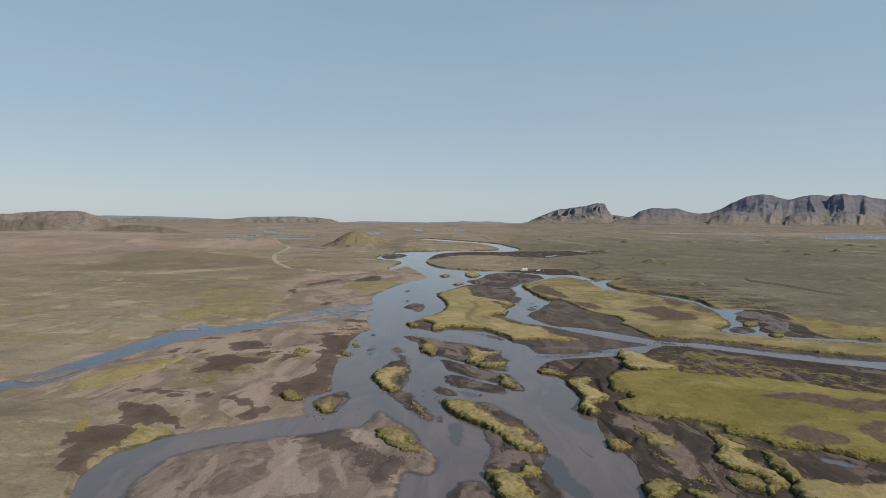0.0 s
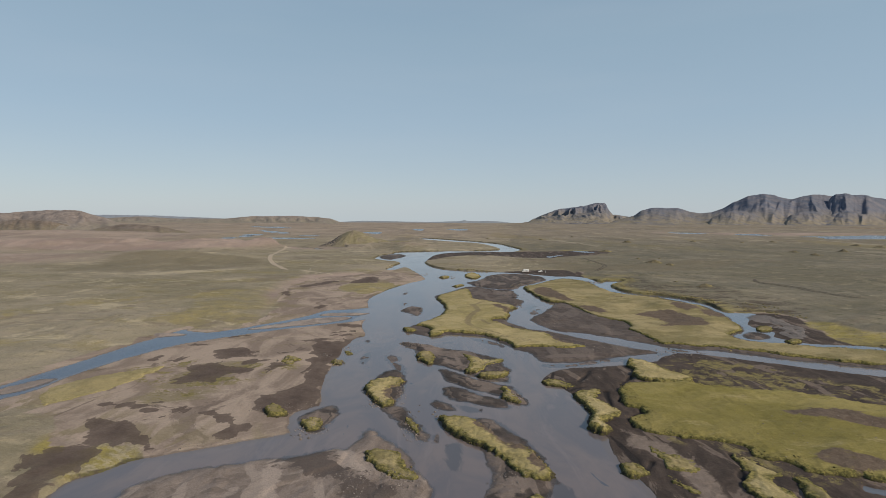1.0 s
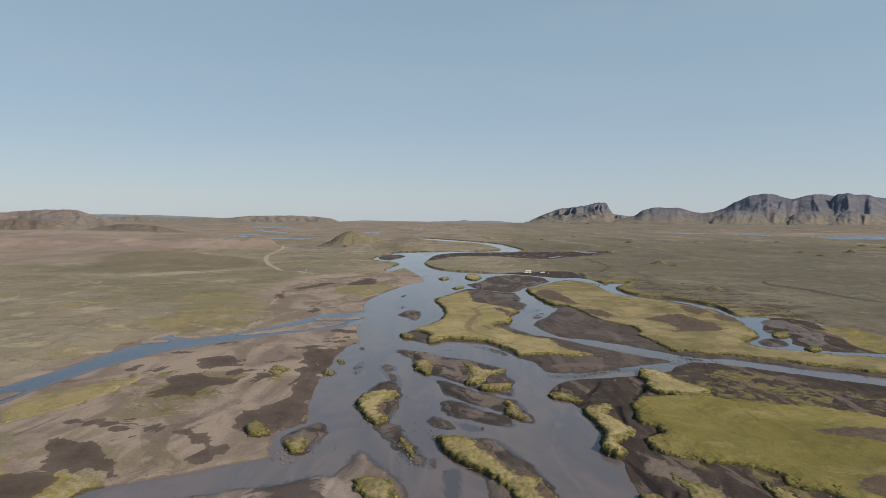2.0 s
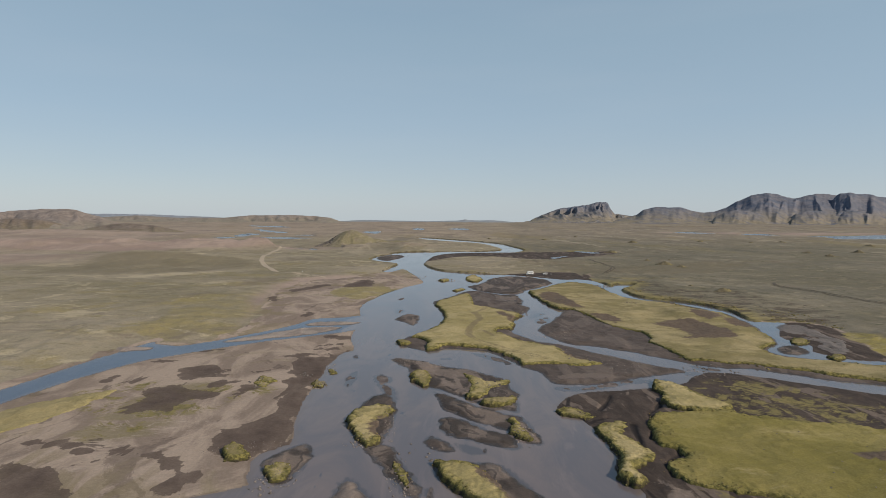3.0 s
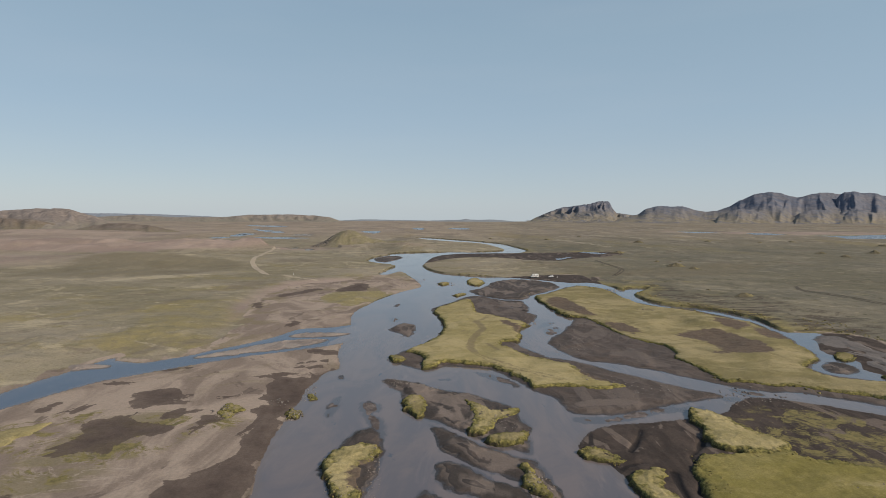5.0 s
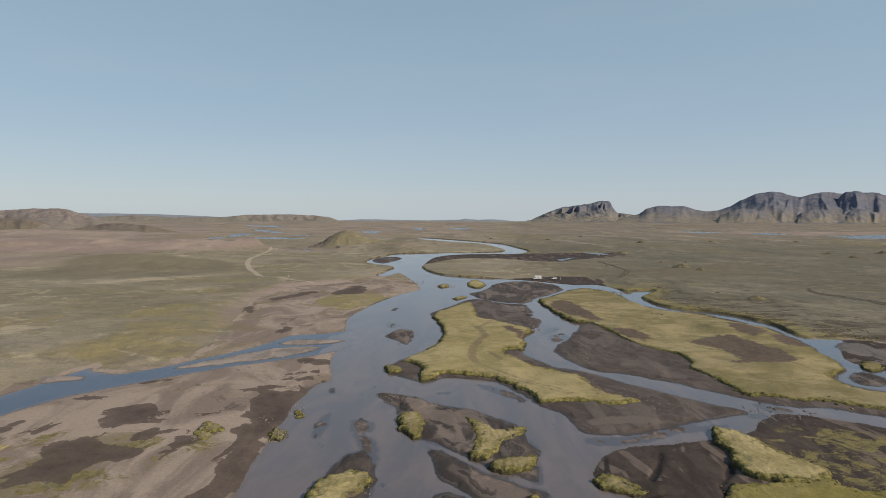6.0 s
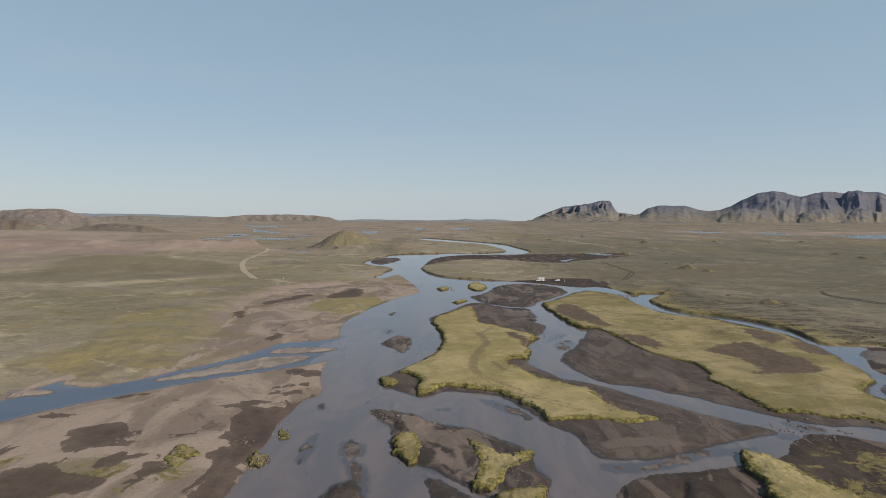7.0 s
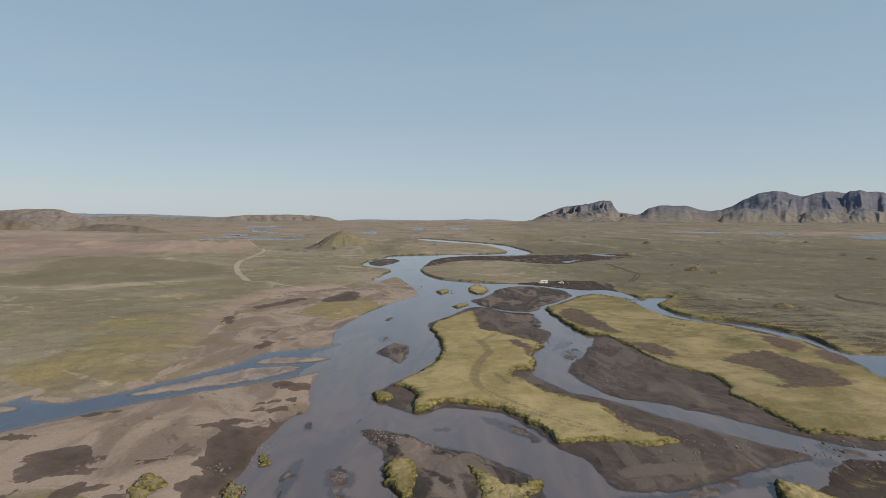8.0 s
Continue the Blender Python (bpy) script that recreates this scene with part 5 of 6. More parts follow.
turf([(-126.5, 177.5), (-130.5, 188), (-125, 199.5), (-110, 211.5), (-104.5, 215), (-106, 200.5), (-111, 183.5), (-118.5, 173.5), (-122, 173)], 0.25, 'west')
turf([(-62.5, 224.5), (-63, 228), (-61.5, 229), (-58, 227.5), (-55.5, 224.5), (-56.5, 222.5), (-59.5, 222)], 0.9)
turf([(-50.9, 165.8), (-52.7, 170.4), (-52.6, 173.2), (-50.3, 174.2), (-47.5, 171.3), (-45.6, 167.2), (-46.1, 164.6), (-48.4, 164)], 1.3)
turf([(-43.5, 222), (-43.5, 225.5), (-41.5, 226), (-39, 224), (-38.5, 220), (-40.5, 218.5)], 0.6)
turf([(-41, 238), (-40, 240.5), (-38.5, 239), (-37.5, 234), (-39, 234)], 0.3)
turf([(-62.5, 222), (-61, 224.5), (-58.5, 223.5), (-57, 219), (-59.5, 218)], 0.5)
turf([(22, 517), (29, 533), (34, 521), (35, 504), (29, 490), (23, 495)], 0.7)
turf([(-2, 500), (5, 509), (7, 498), (1, 490)], 0.4)
turf([(9, 441), (15, 451), (18, 447), (12, 435)], 0.5)
turf([(164.5, 289), (172, 294), (173.5, 289.5), (168, 282), (162.5, 282)], 0.5)
turf([(163.5, 262), (169.5, 266), (170, 262), (164.5, 257), (161.5, 257)], 0.5)


# ---- water ----
low = (gz < 0.12) & (wet_d > -6) & (gy < 1260)
for c in pond_courses:
    low &= inside(gx, gy, c, 30) < -25
keep = low[ground_quads].any(1)
bed = np.full(gx.shape, -6.0)
for c in BED:
    bed[low] = np.maximum(bed[low], inside(gx[low], gy[low], c, 6))
# the clear side channel and the creek end where they meet the silty main stream
creek_course = np.array([(95, 520), (98, 480), (128, 380), (128, 262), (150, 245), (200, 226), (300, 190), (420, 300), (300, 520)], float)
side = ((inside(gx, gy, tributary_course, 30) > -6) & (gx + 5 * fbm(gx, gy, 12, 3, 15) < -46))[ground_quads].all(1)
creek = (inside(gx, gy, creek_course, 5) > 0)[ground_quads].all(1) & ~side
for name, water, which, label, category in (
        ("river_water", WATER, ~side & ~creek, "shallow braided river of grey silty water reflecting the sky", "river"),
        ("side_channel_water", CLEAR, side, "narrow clear side channel of deep blue water", "side channel"),
        ("creek_water", BRIGHT, creek, "winding creek of clear water bright with sky", "creek")):
    wco, wq, wd, wb = trimmed(ground_co * (1, 1, 0), ground_quads, keep & which, wet_d, bed)
    tagged(sheet(name, wco, wq, water, depth=wd, bed=wb), label, category, kind="structure")


# ---- hills and mountains ----
def crest(x, points):
    p = np.array(points, float)
    return np.interp(x, p[:, 0], p[:, 1])


def range_of_hills(name, skyline, y_foot, y_crest, y_back, foot_z, step_size, material, label, gully=0.35, seed=0, apron=1.5, moss_top=0.6, grain=1.0, cliff=0.0):
    """A ridge under its skyline, with gullies running straight down to a flaring foot; its upper slopes and its apron are parts."""
    x0, x1 = skyline[0][0], skyline[-1][0]
    xs, ys = np.arange(x0, x1 + 1, step_size), np.arange(y_foot, y_back + 1, step_size)
    u, y = [a.ravel() for a in np.meshgrid(xs, ys)]
    x = u * y / y_crest                       # spurs and gullies run down towards the plain
    along_slope = (y - y_foot) / 4.5
    bend = y_crest + 0.08 * (y_back - y_foot) * fbm(u, y * 0, 600 * grain, 2, seed + 1)
    v = np.clip(np.where(y < bend, (y - y_foot) / (bend - y_foot), (y_back - y) / (y_back - bend)), 0, 1)
    spur = np.abs(fbm(u + 60 * grain * fbm(u, along_slope, 260 * grain, 3, seed + 2), along_slope, 260 * grain, 3, seed + 3)) ** 0.8
    v = np.clip(v + 0.9 * (0.38 - spur) * v * (1 - v) * (y < bend), 0, 1)     # spurs reach out between the gullies
    p = v ** apron
    p = (1 - cliff) * p + cliff * (0.5 * (v / 0.82) ** 1.3 * (v < 0.82) + 0.5 * (v >= 0.82) + 0.5 * smooth(v + 0.04 * np.abs(fbm(u, y * 0, 190, 5, seed + 9)), 0.835, 0.885))
    warp = 70 * grain * fbm(u, along_slope, 260 * grain, 3, seed + 2)
    rill = np.abs(fbm(u + warp, along_slope * 0.35, 90 * grain, 4, seed + 5))
    face = np.minimum(4 * v * (1 - v), 1) * (1 - smooth(v, 0.86, 1.0))
    cut = gully * (0.4 * spur * face + 0.5 * rill * np.sqrt(face))
    low = foot_z - 26 * smooth(y, 2200, 4800)
    side = smooth(u, x0, x0 + 0.06 * (x1 - x0)) * smooth(-u, -x1, -x1 + 0.06 * (x1 - x0))
    h = np.maximum(crest(u, skyline) - (foot_z - 26 * smooth(bend, 2200, 4800)), 0) * side
    h = h * (1 + 0.07 * fbm(u, y * 0, 150 * grain, 5, seed + 8))
    z = low + h * np.clip(p * (1 - cut) - 0.06 * cut, 0, 1) - 2 + 0.032 * h * fbm(u, y, 110 * grain, 5, seed + 7)
    moss = np.clip(1.1 - (z - low) / (moss_top * h.max() + 1), 0, 1) * smooth(v, 0.02, 0.2)
    q = grid_quads(len(xs), len(ys))
    upper = ((v > 0.45) | (y > bend))[q].all(1)
    root = new(name)
    mid = np.array([(x0 + x1) / 2, y_crest, foot_z])
    root.location = mid
    for part_name, which in (("rock_slope", upper), ("scree_apron", ~upper)):
        co, quads, m = trimmed(np.stack([x, y, z], -1) - mid, q, which, moss)
        piece = sheet(part_name, co, quads, material, moss=m)
        piece.parent = root
    return tagged(root, label, "mountain" if h.max() > 80 else "hill")


# mountain rock: distance haze is painted into its base colour as blue
HAZE_BLUE_ROCK = rock_material("haze_blue_basalt", (0.096, 0.108, 0.142), (0.150, 0.146, 0.164), (0.225, 0.190, 0.132), 1.6)
TAN_ROCK = rock_material("tan_hillside", (0.180, 0.152, 0.135), (0.262, 0.218, 0.190), (0.225, 0.200, 0.150), 1.2, 2.0)
DARK_TAN = rock_material("brown_rock", (0.135, 0.108, 0.088), (0.190, 0.155, 0.128), (0.20, 0.17, 0.11), 1.2, 3.0)
# horizon hills: paler and bluer still, the haze put into the colour
HAZED_FAR_ROCK = rock_material("hazed_far_hillside", (0.205, 0.230, 0.270), (0.255, 0.270, 0.295), (0.23, 0.25, 0.26), 1.0)
GREEN_HILL = rock_material("mossy_hillside", (0.160, 0.136, 0.104), (0.235, 0.200, 0.145), (0.182, 0.160, 0.096), 1.0, 6.0)
HEATHER = rock_material("heathery_rock", (0.085, 0.075, 0.05), (0.14, 0.118, 0.075), (0.20, 0.168, 0.08), 1.0, 30.0)

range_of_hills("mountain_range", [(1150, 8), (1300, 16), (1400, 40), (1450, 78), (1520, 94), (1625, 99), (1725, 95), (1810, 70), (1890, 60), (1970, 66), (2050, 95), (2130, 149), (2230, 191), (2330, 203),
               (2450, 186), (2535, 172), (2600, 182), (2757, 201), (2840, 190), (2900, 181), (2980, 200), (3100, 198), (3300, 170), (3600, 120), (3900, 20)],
               2900, 3950, 4600, 0, 6.5, HAZE_BLUE_ROCK, "bare mountain range, blue-grey with haze, with gullied flanks", 0.24, 3, 1.35, 0.45)
SPUR = "conical mossy spur before the mountain range"
range_of_hills("front_peak", [(1600, 0), (1640, 34), (1700, 62), (1770, 80), (1840, 74), (1910, 50), (2010, 26), (2120, 0)], 2860, 3280, 3700, 0, 5, HAZE_BLUE_ROCK, SPUR, 0.26, 91, 1.2, 0.9, 0.5)
range_of_hills("front_peak", [(2075, 0), (2095, 38), (2120, 56), (2180, 72), (2240, 82), (2300, 74), (2370, 48), (2480, 0)], 2860, 3280, 3700, 0, 5, HAZE_BLUE_ROCK, SPUR, 0.26, 97, 1.2, 0.9, 0.5)
range_of_hills("front_peak", [(2320, 0), (2350, 40), (2400, 68), (2450, 80), (2520, 72), (2600, 52), (2720, 0)], 2860, 3260, 3700, 0, 5, HAZE_BLUE_ROCK, SPUR, 0.26, 103, 1.2, 0.9, 0.5)
range_of_hills("front_peak", [(2600, 20), (2640, 96), (2668, 120), (2700, 168), (2735, 198), (2800, 196), (2880, 186), (2960, 190), (3080, 150), (3200, 20)], 3100, 3760, 4200, 0, 6, HAZE_BLUE_ROCK, "steep-sided grey peak with a dark shaded flank", 0.2, 109, 1.0, 0.4, 0.8)
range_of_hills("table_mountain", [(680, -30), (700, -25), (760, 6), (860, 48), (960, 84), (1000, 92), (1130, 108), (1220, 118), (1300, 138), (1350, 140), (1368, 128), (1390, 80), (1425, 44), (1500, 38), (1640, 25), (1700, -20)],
               3300, 4520, 4850, 0, 6, HAZE_BLUE_ROCK, "flat-topped dark mountain with a steep end and mossy foot", 0.2, 17, 1.4, 0.6, 0.5, 0.6)
range_of_hills("brown_hill", [(-1900, 30), (-1600, 52), (-1440, 50), (-1362, 55), (-1292, 60), (-1232, 62), (-1171, 55), (-1102, 38), (-1075, 27), (-1020, 10), (-960, 2)],
               1380, 1750, 2200, 0, 8, TAN_ROCK, "rounded bare brown hill with eroded slopes", 0.9, 29, 1.0, 0.4, 0.4)
range_of_hills("rocky_foothill", [(-1420, 0), (-1330, 16), (-1250, 28), (-1150, 34), (-1080, 30), (-1010, 16), (-940, 0)], 1320, 1480, 1680, 0, 5, DARK_TAN, "grey-brown rocky foothill below the brown hill", 0.8, 73, 0.9, 0.6, 0.25)
range_of_hills("terrace_scarp", [(760, 4), (900, 5), (1050, 6), (1200, 4), (1350, 7), (1500, 5), (1700, 7), (1900, 5), (2100, 4)], 2190, 2204, 2420, 0, 5, DARK_TAN, "low eroded terrace scarp at the mountains' foot", 0.9, 79, 0.6, 0.5, 0.3)
range_of_hills("dark_knoll", [(-960, 0), (-900, 16), (-850, 24), (-800, 25), (-750, 20), (-700, 10), (-640, 0)], 1250, 1420, 1600, 0, 5, DARK_TAN, "low dark rocky knoll before the brown hills", 0.6, 67, 0.9, 0.5, 0.3)
range_of_hills("low_ridge", [(-2400, 20), (-1850, 17), (-1672, 26), (-1437, 15), (-1171, 19), (-1023, 34), (-846, 32), (-699, 30), (-625, 21), (-552, 2), (-500, -6)],
               2450, 2950, 3500, 0, 10, TAN_ROCK, "long low tan ridge with furrowed slopes", 1.1, 41, 0.8, 0.8, 0.4)
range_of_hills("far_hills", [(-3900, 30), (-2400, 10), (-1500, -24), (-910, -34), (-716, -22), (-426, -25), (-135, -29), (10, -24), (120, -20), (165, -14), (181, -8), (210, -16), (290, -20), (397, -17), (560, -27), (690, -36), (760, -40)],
               4150, 4700, 4950, -14, 14, HAZED_FAR_ROCK, "faint low hills along the horizon", 0.2, 53, 1.0)


def cone_hill():
    xs, ys = np.arange(-260, 40, 1.6), np.arange(850, 1020, 1.6)
    x, y = [a.ravel() for a in np.meshgrid(xs, ys)]
    dx = x + 154
    r = np.hypot(dx / np.where(dx < 0, 46, 64), (y - 932) / 46)
    r = r * (1 + 0.10 * fbm(np.arctan2(y - 932, dx) * 30, r * 8, 12, 3, 65))
    z = 27.5 * np.clip(1 - r, 0, 1) ** 0.85 * (1 + 0.10 * fbm(x, y, 20, 4, 61))
    z = np.maximum(z, 27.5 * np.exp(-1.7 * r * r) - 1.6)
    z = np.maximum(z, 14 * np.exp(-((x + 120) / 32) ** 2 - ((y - 935) / 26) ** 2) + fbm(x, y, 15, 3, 62))
    z = np.maximum(z, 9 * np.exp(-((x + 78) / 42) ** 2 - ((y - 942) / 26) ** 2) + 0.8 * fbm(x, y, 15, 3, 64))
    z = z + 1.1 * fbm(x, y, 11, 4, 63) * smooth(z, 1, 6) - 0.5
    q = grid_quads(len(xs), len(ys))
    keep = (z > -0.4)[q].any(1)
    co, q, moss = trimmed(np.stack([x, y, z + 0.6], -1), q, keep, smooth(x, -200, -150) * 0.9)
    return tagged(sheet("grassy_hill", co, q, GREEN_HILL, moss=moss), "steep mossy hill with a rocky flank standing on the plain", "hill")


cone_hill()


# ---- track ----
DIRT = plain_paint("dry_dirt", (0.36, 0.30, 0.225), 0.95, 0, 0.05)
WORN_SOIL = plain_paint("worn_soil", (0.085, 0.070, 0.050), 0.95, 0, 0.05)


def ribbon(name, line, width, material, label, category, lift=0.1, kind="structure", group=""):
    p = np.array(line, float)
    s = np.concatenate([[0], np.cumsum(np.hypot(*np.diff(p, axis=0).T))])
    u = np.arange(0, s[-1], 1.5)
    c = np.stack([np.interp(u, s, p[:, 0]), np.interp(u, s, p[:, 1])], -1)
    for _ in range(12):
        c[1:-1] = 0.25 * c[:-2] + 0.5 * c[1:-1] + 0.25 * c[2:]
    t = np.gradient(c, axis=0)
    n = np.stack([-t[:, 1], t[:, 0]], -1) / np.hypot(*t.T)[:, None]
    w = width * (1 + 0.25 * fbm(u, u * 0, 9, 3, 71)) / 2
    rows = np.stack([c + n * (w * k)[:, None] for k in (-1, -0.33, 0.33, 1)], 1).reshape(-1, 2)
    z = land(rows[:, 0], rows[:, 1])[0] + lift
    ob = sheet(name, np.column_stack([rows, z]), grid_quads(4, len(c)), material)
    return tagged(ob, label, category, group, kind)


def drop(graph, x, y):
    """The height of whatever lies highest at that place."""
    hit, place, *_ = scene.ray_cast(graph, Vector((x, y, 200)), Vector((0, 0, -1)))
    return place.z if hit else 0.0


def hummock(x, y, wide, seed):
    """A rocky knoll, steep on one side, with a long heathery tail; shade is painted on its west."""
    step_size = wide / 26
    xs = np.arange(-0.8 * wide, 0.8 * wide, step_size)
    px, py = [a.ravel() for a in np.meshgrid(xs, xs)]
    r = np.hypot(px / (0.5 * wide), py / (0.32 * wide)) + 0.35 * fbm(px, py, wide * 0.3, 4, seed)
    z = 0.16 * wide * np.clip(1 - r, -0.15, 1) * (1 + 0.5 * np.abs(fbm(px, py, wide * 0.12, 3, seed + 1)))
    q = grid_quads(len(xs), len(xs))
    # the paler cover rises eastward, leaving the west dark as if shadowed
    co, q, moss = trimmed(np.stack([px + x, py + y, z + GROUND_AT(x, y)], -1), q, (r < 1.12)[q].all(1), smooth(px, -0.1 * wide, 0.4 * wide))
    tagged(sheet("rocky_hummock", co, q, HEATHER, moss=moss), "dark heathery rock hummock on the open plain", "hummock", "hummocks on the plain")


def GROUND_AT(x, y):
    return float(land(np.array([float(x)]), np.array([float(y)]))[0][0])


for k, (hx, hy, hw) in enumerate(HUMMOCKS):
    hummock(hx, hy, hw, 80 + 3 * k)


ribbon("dirt_track", TRACK[:7], 5.0, DIRT, "pale dirt track winding across the plain", "track", 0.09)
ribbon("side_track", TRACK[6:], 3.0, DIRT, "faint pale track leading down to the river", "track", 0.07)
for line in (RUT_A, RUT_B, RUT_C, RUT_D):
    ribbon("wheel_rut", line, 1.5, WORN_SOIL, "dark wheel rut worn into the grassland", "wheel rut", 0.12, group="wheel ruts")


# ---- vehicles ----
WHITE = plain_paint("white_paint", (0.78, 0.77, 0.74), 0.4)
GLASS_DARK = plain_paint("tinted_glass", (0.03, 0.035, 0.04), 0.08)
RUBBER = plain_paint("rubber", (0.03, 0.03, 0.03), 0.85)
STEEL = plain_paint("grey_steel", (0.35, 0.35, 0.36), 0.45, 0.7)
BLACK = plain_paint("black_plastic", (0.04, 0.04, 0.045), 0.6)


def box(x0, x1, y0, y1, z0, z1, taper=(0, 0)):
    """A box; taper draws the top's front and back ends in."""
    bm = bmesh.new()
    low = [bm.verts.new(v) for v in ((x0, y0, z0), (x1, y0, z0), (x1, y1, z0), (x0, y1, z0))]
    a, b = x0 + taper[0], x1 - taper[1]
    k = 0.06 * (1 if any(taper) else 0)
    top = [bm.verts.new(v) for v in ((a, y0 + k, z1), (b, y0 + k, z1), (b, y1 - k, z1), (a, y1 - k, z1))]
    bm.faces.new(low[::-1]), bm.faces.new(top)
    for i in range(4):
        j = (i + 1) % 4
        bm.faces.new((low[i], low[j], top[j], top[i]))
    return bm


def wheel(parent, x, y, r, w):
    bm = bmesh.new()
    bmesh.ops.create_cone(bm, cap_ends=True, segments=24, radius1=r, radius2=r, depth=w, matrix=Matrix.Translation((x, y, r)) @ Matrix.Rotation(math.pi / 2, 4, "X"))
    ob = part("wheel", bm, RUBBER, parent, "black tyre", 0.04)
    bm = bmesh.new()
    bmesh.ops.create_cone(bm, cap_ends=True, segments=16, radius1=r * 0.55, radius2=r * 0.5, depth=w + 0.04, matrix=Matrix.Translation((x, y, r)) @ Matrix.Rotation(math.pi / 2, 4, "X"))
    part("rim", bm, STEEL, ob, "steel rim")


def camper_truck(m):
    t = new("camper_truck")
    part("chassis", box(-3.3, 3.2, -0.95, 0.95, 0.55, 0.85), BLACK, t, "black chassis", 0.03)
    part("body", box(-1.3, 3.3, -1.15, 1.15, 0.85, 3.35), WHITE, t, "white camper box", 0.10)
    part("overhang", box(-2.3, -1.25, -1.1, 1.1, 2.35, 3.3, (0.35, 0)), WHITE, t, "", 0.07)
    part("cab", box(-3.0, -1.32, -1.05, 1.05, 0.8, 2.3, (0.45, 0)), WHITE, t, "white driver's cab", 0.08)
    part("bonnet", box(-3.55, -2.9, -0.98, 0.98, 0.75, 1.45, (0.12, 0)), WHITE, t, "", 0.07)
    part("windscreen", box(-2.98, -2.6, -0.9, 0.9, 1.5, 2.2, (0.34, 0.05)), GLASS_DARK, t, "dark windscreen")
    for side in (-1, 1):
        y = 1.05 * side
        part("cab_window", box(-2.45, -1.6, y - 0.03, y + 0.03, 1.5, 2.1, (0.2, 0)), GLASS_DARK, t)
        for x0 in (-0.6, 1.5):
            part("box_window", box(x0, x0 + 0.9, 1.15 * side - 0.03, 1.15 * side + 0.03, 2.1, 2.65), GLASS_DARK, t)
        part("headlight", box(-3.6, -3.5, 0.7 * side - 0.15, 0.7 * side + 0.15, 0.95, 1.2), STEEL, t)
        part("mirror", box(-2.7, -2.6, 1.15 * side - 0.12, 1.15 * side + 0.12, 1.6, 1.95), BLACK, t)
        for x in (-2.5, 1.9):
            wheel(t, x, 0.92 * side, 0.5, 0.34)
    part("door", box(0.6, 1.3, -1.19, -1.13, 0.95, 2.75), STEEL, t, "grey entrance door", 0.01)
    part("bumper", box(-3.75, -3.5, -1.0, 1.0, 0.5, 0.8), BLACK, t, "", 0.04)
    part("spare_wheel", box(3.3, 3.55, -0.45, 0.45, 1.0, 1.9), RUBBER, t, "", 0.1)
    part("roof_hatch", box(0.4, 1.2, -0.4, 0.4, 3.34, 3.5), STEEL, t, "", 0.03)
    t.matrix_world = m
    return tagged(t, "white box-bodied camper truck parked on dark river sand", "truck")


def estate_car(m):
    t = new("offroad_car")
    part("body", box(-2.15, 2.1, -0.88, 0.88, 0.42, 1.05, (0.06, 0.03)), WHITE, t, "white car body", 0.08)
    part("cabin", box(-0.85, 2.02, -0.8, 0.8, 1.03, 1.75, (0.55, 0.25)), WHITE, t, "", 0.06)
    part("windscreen", box(-0.82, -0.3, -0.7, 0.7, 1.08, 1.68, (0.48, 0)), GLASS_DARK, t)
    part("rear_window", box(1.7, 2.04, -0.68, 0.68, 1.1, 1.65, (0, 0.22)), GLASS_DARK, t)
    for side in (-1, 1):
        for x0, x1 in ((-0.2, 0.6), (0.7, 1.6)):
            part("side_window", box(x0, x1, 0.78 * side - 0.03, 0.78 * side + 0.03, 1.1, 1.6, (0.1, 0.06)), GLASS_DARK, t)
        part("headlight", box(-2.18, -2.08, 0.62 * side - 0.15, 0.62 * side + 0.15, 0.72, 0.92), STEEL, t)
        for x in (-1.35, 1.3):
            wheel(t, x, 0.78 * side, 0.38, 0.26)
    part("bumper", box(-2.25, -2.1, -0.85, 0.85, 0.4, 0.62), BLACK, t, "", 0.03)
    part("spare_wheel", box(2.08, 2.3, -0.35, 0.35, 0.75, 1.4), RUBBER, t, "", 0.1)
    t.matrix_world = m
    return tagged(t, "small white off-road car parked on dark river sand", "car")


def floor_at(x, y):
    return float(land(np.array([float(x)]), np.array([float(y)]))[0][0])


camper_truck(pose(82.5, 541, floor_at(82.5, 541), 0, 0, 6))
estate_car(pose(97.5, 543.5, floor_at(97.5, 543.5), 0, 0, -5))


def marker_post(x, y, high):
    z = floor_at(x, y)
    t = new("marker_post")
    bm = bmesh.new()
    bmesh.ops.create_cone(bm, cap_ends=True, segments=10, radius1=0.16, radius2=0.13, depth=high + 0.3, matrix=Matrix.Translation((0, 0, high / 2 - 0.15)))
    part("post", bm, WHITE, t, "", 0.0)
    bm = bmesh.new()
    bmesh.ops.create_cone(bm, cap_ends=True, segments=10, radius1=0.17, radius2=0.12, depth=0.12, matrix=Matrix.Translation((0, 0, high + 0.05)))
    part("cap", bm, STEEL, t)
    t.matrix_world = pose(x, y, z)
    tagged(t, "short pale marker post standing by the track", "post", "marker posts")


marker_post(102.5, 541, 1.7)
marker_post(-131, 541, 1.4)


# ---- stones ----
STONE = rock_material("river_stone", (0.10, 0.088, 0.08), (0.20, 0.175, 0.155), (0.14, 0.12, 0.07), 1.0, 60.0)
stone_shapes = []
for k in range(6):
    rng = np.random.default_rng(900 + k)
    co = BALL_V * rng.uniform(0.75, 1.2, (len(BALL_V), 1)) * np.array([1.2, 0.9, 0.65])
    first = sheet("stone", co, BALL_F, STONE)
    stone_shapes.append(first.data)
    bpy.data.objects.remove(first)


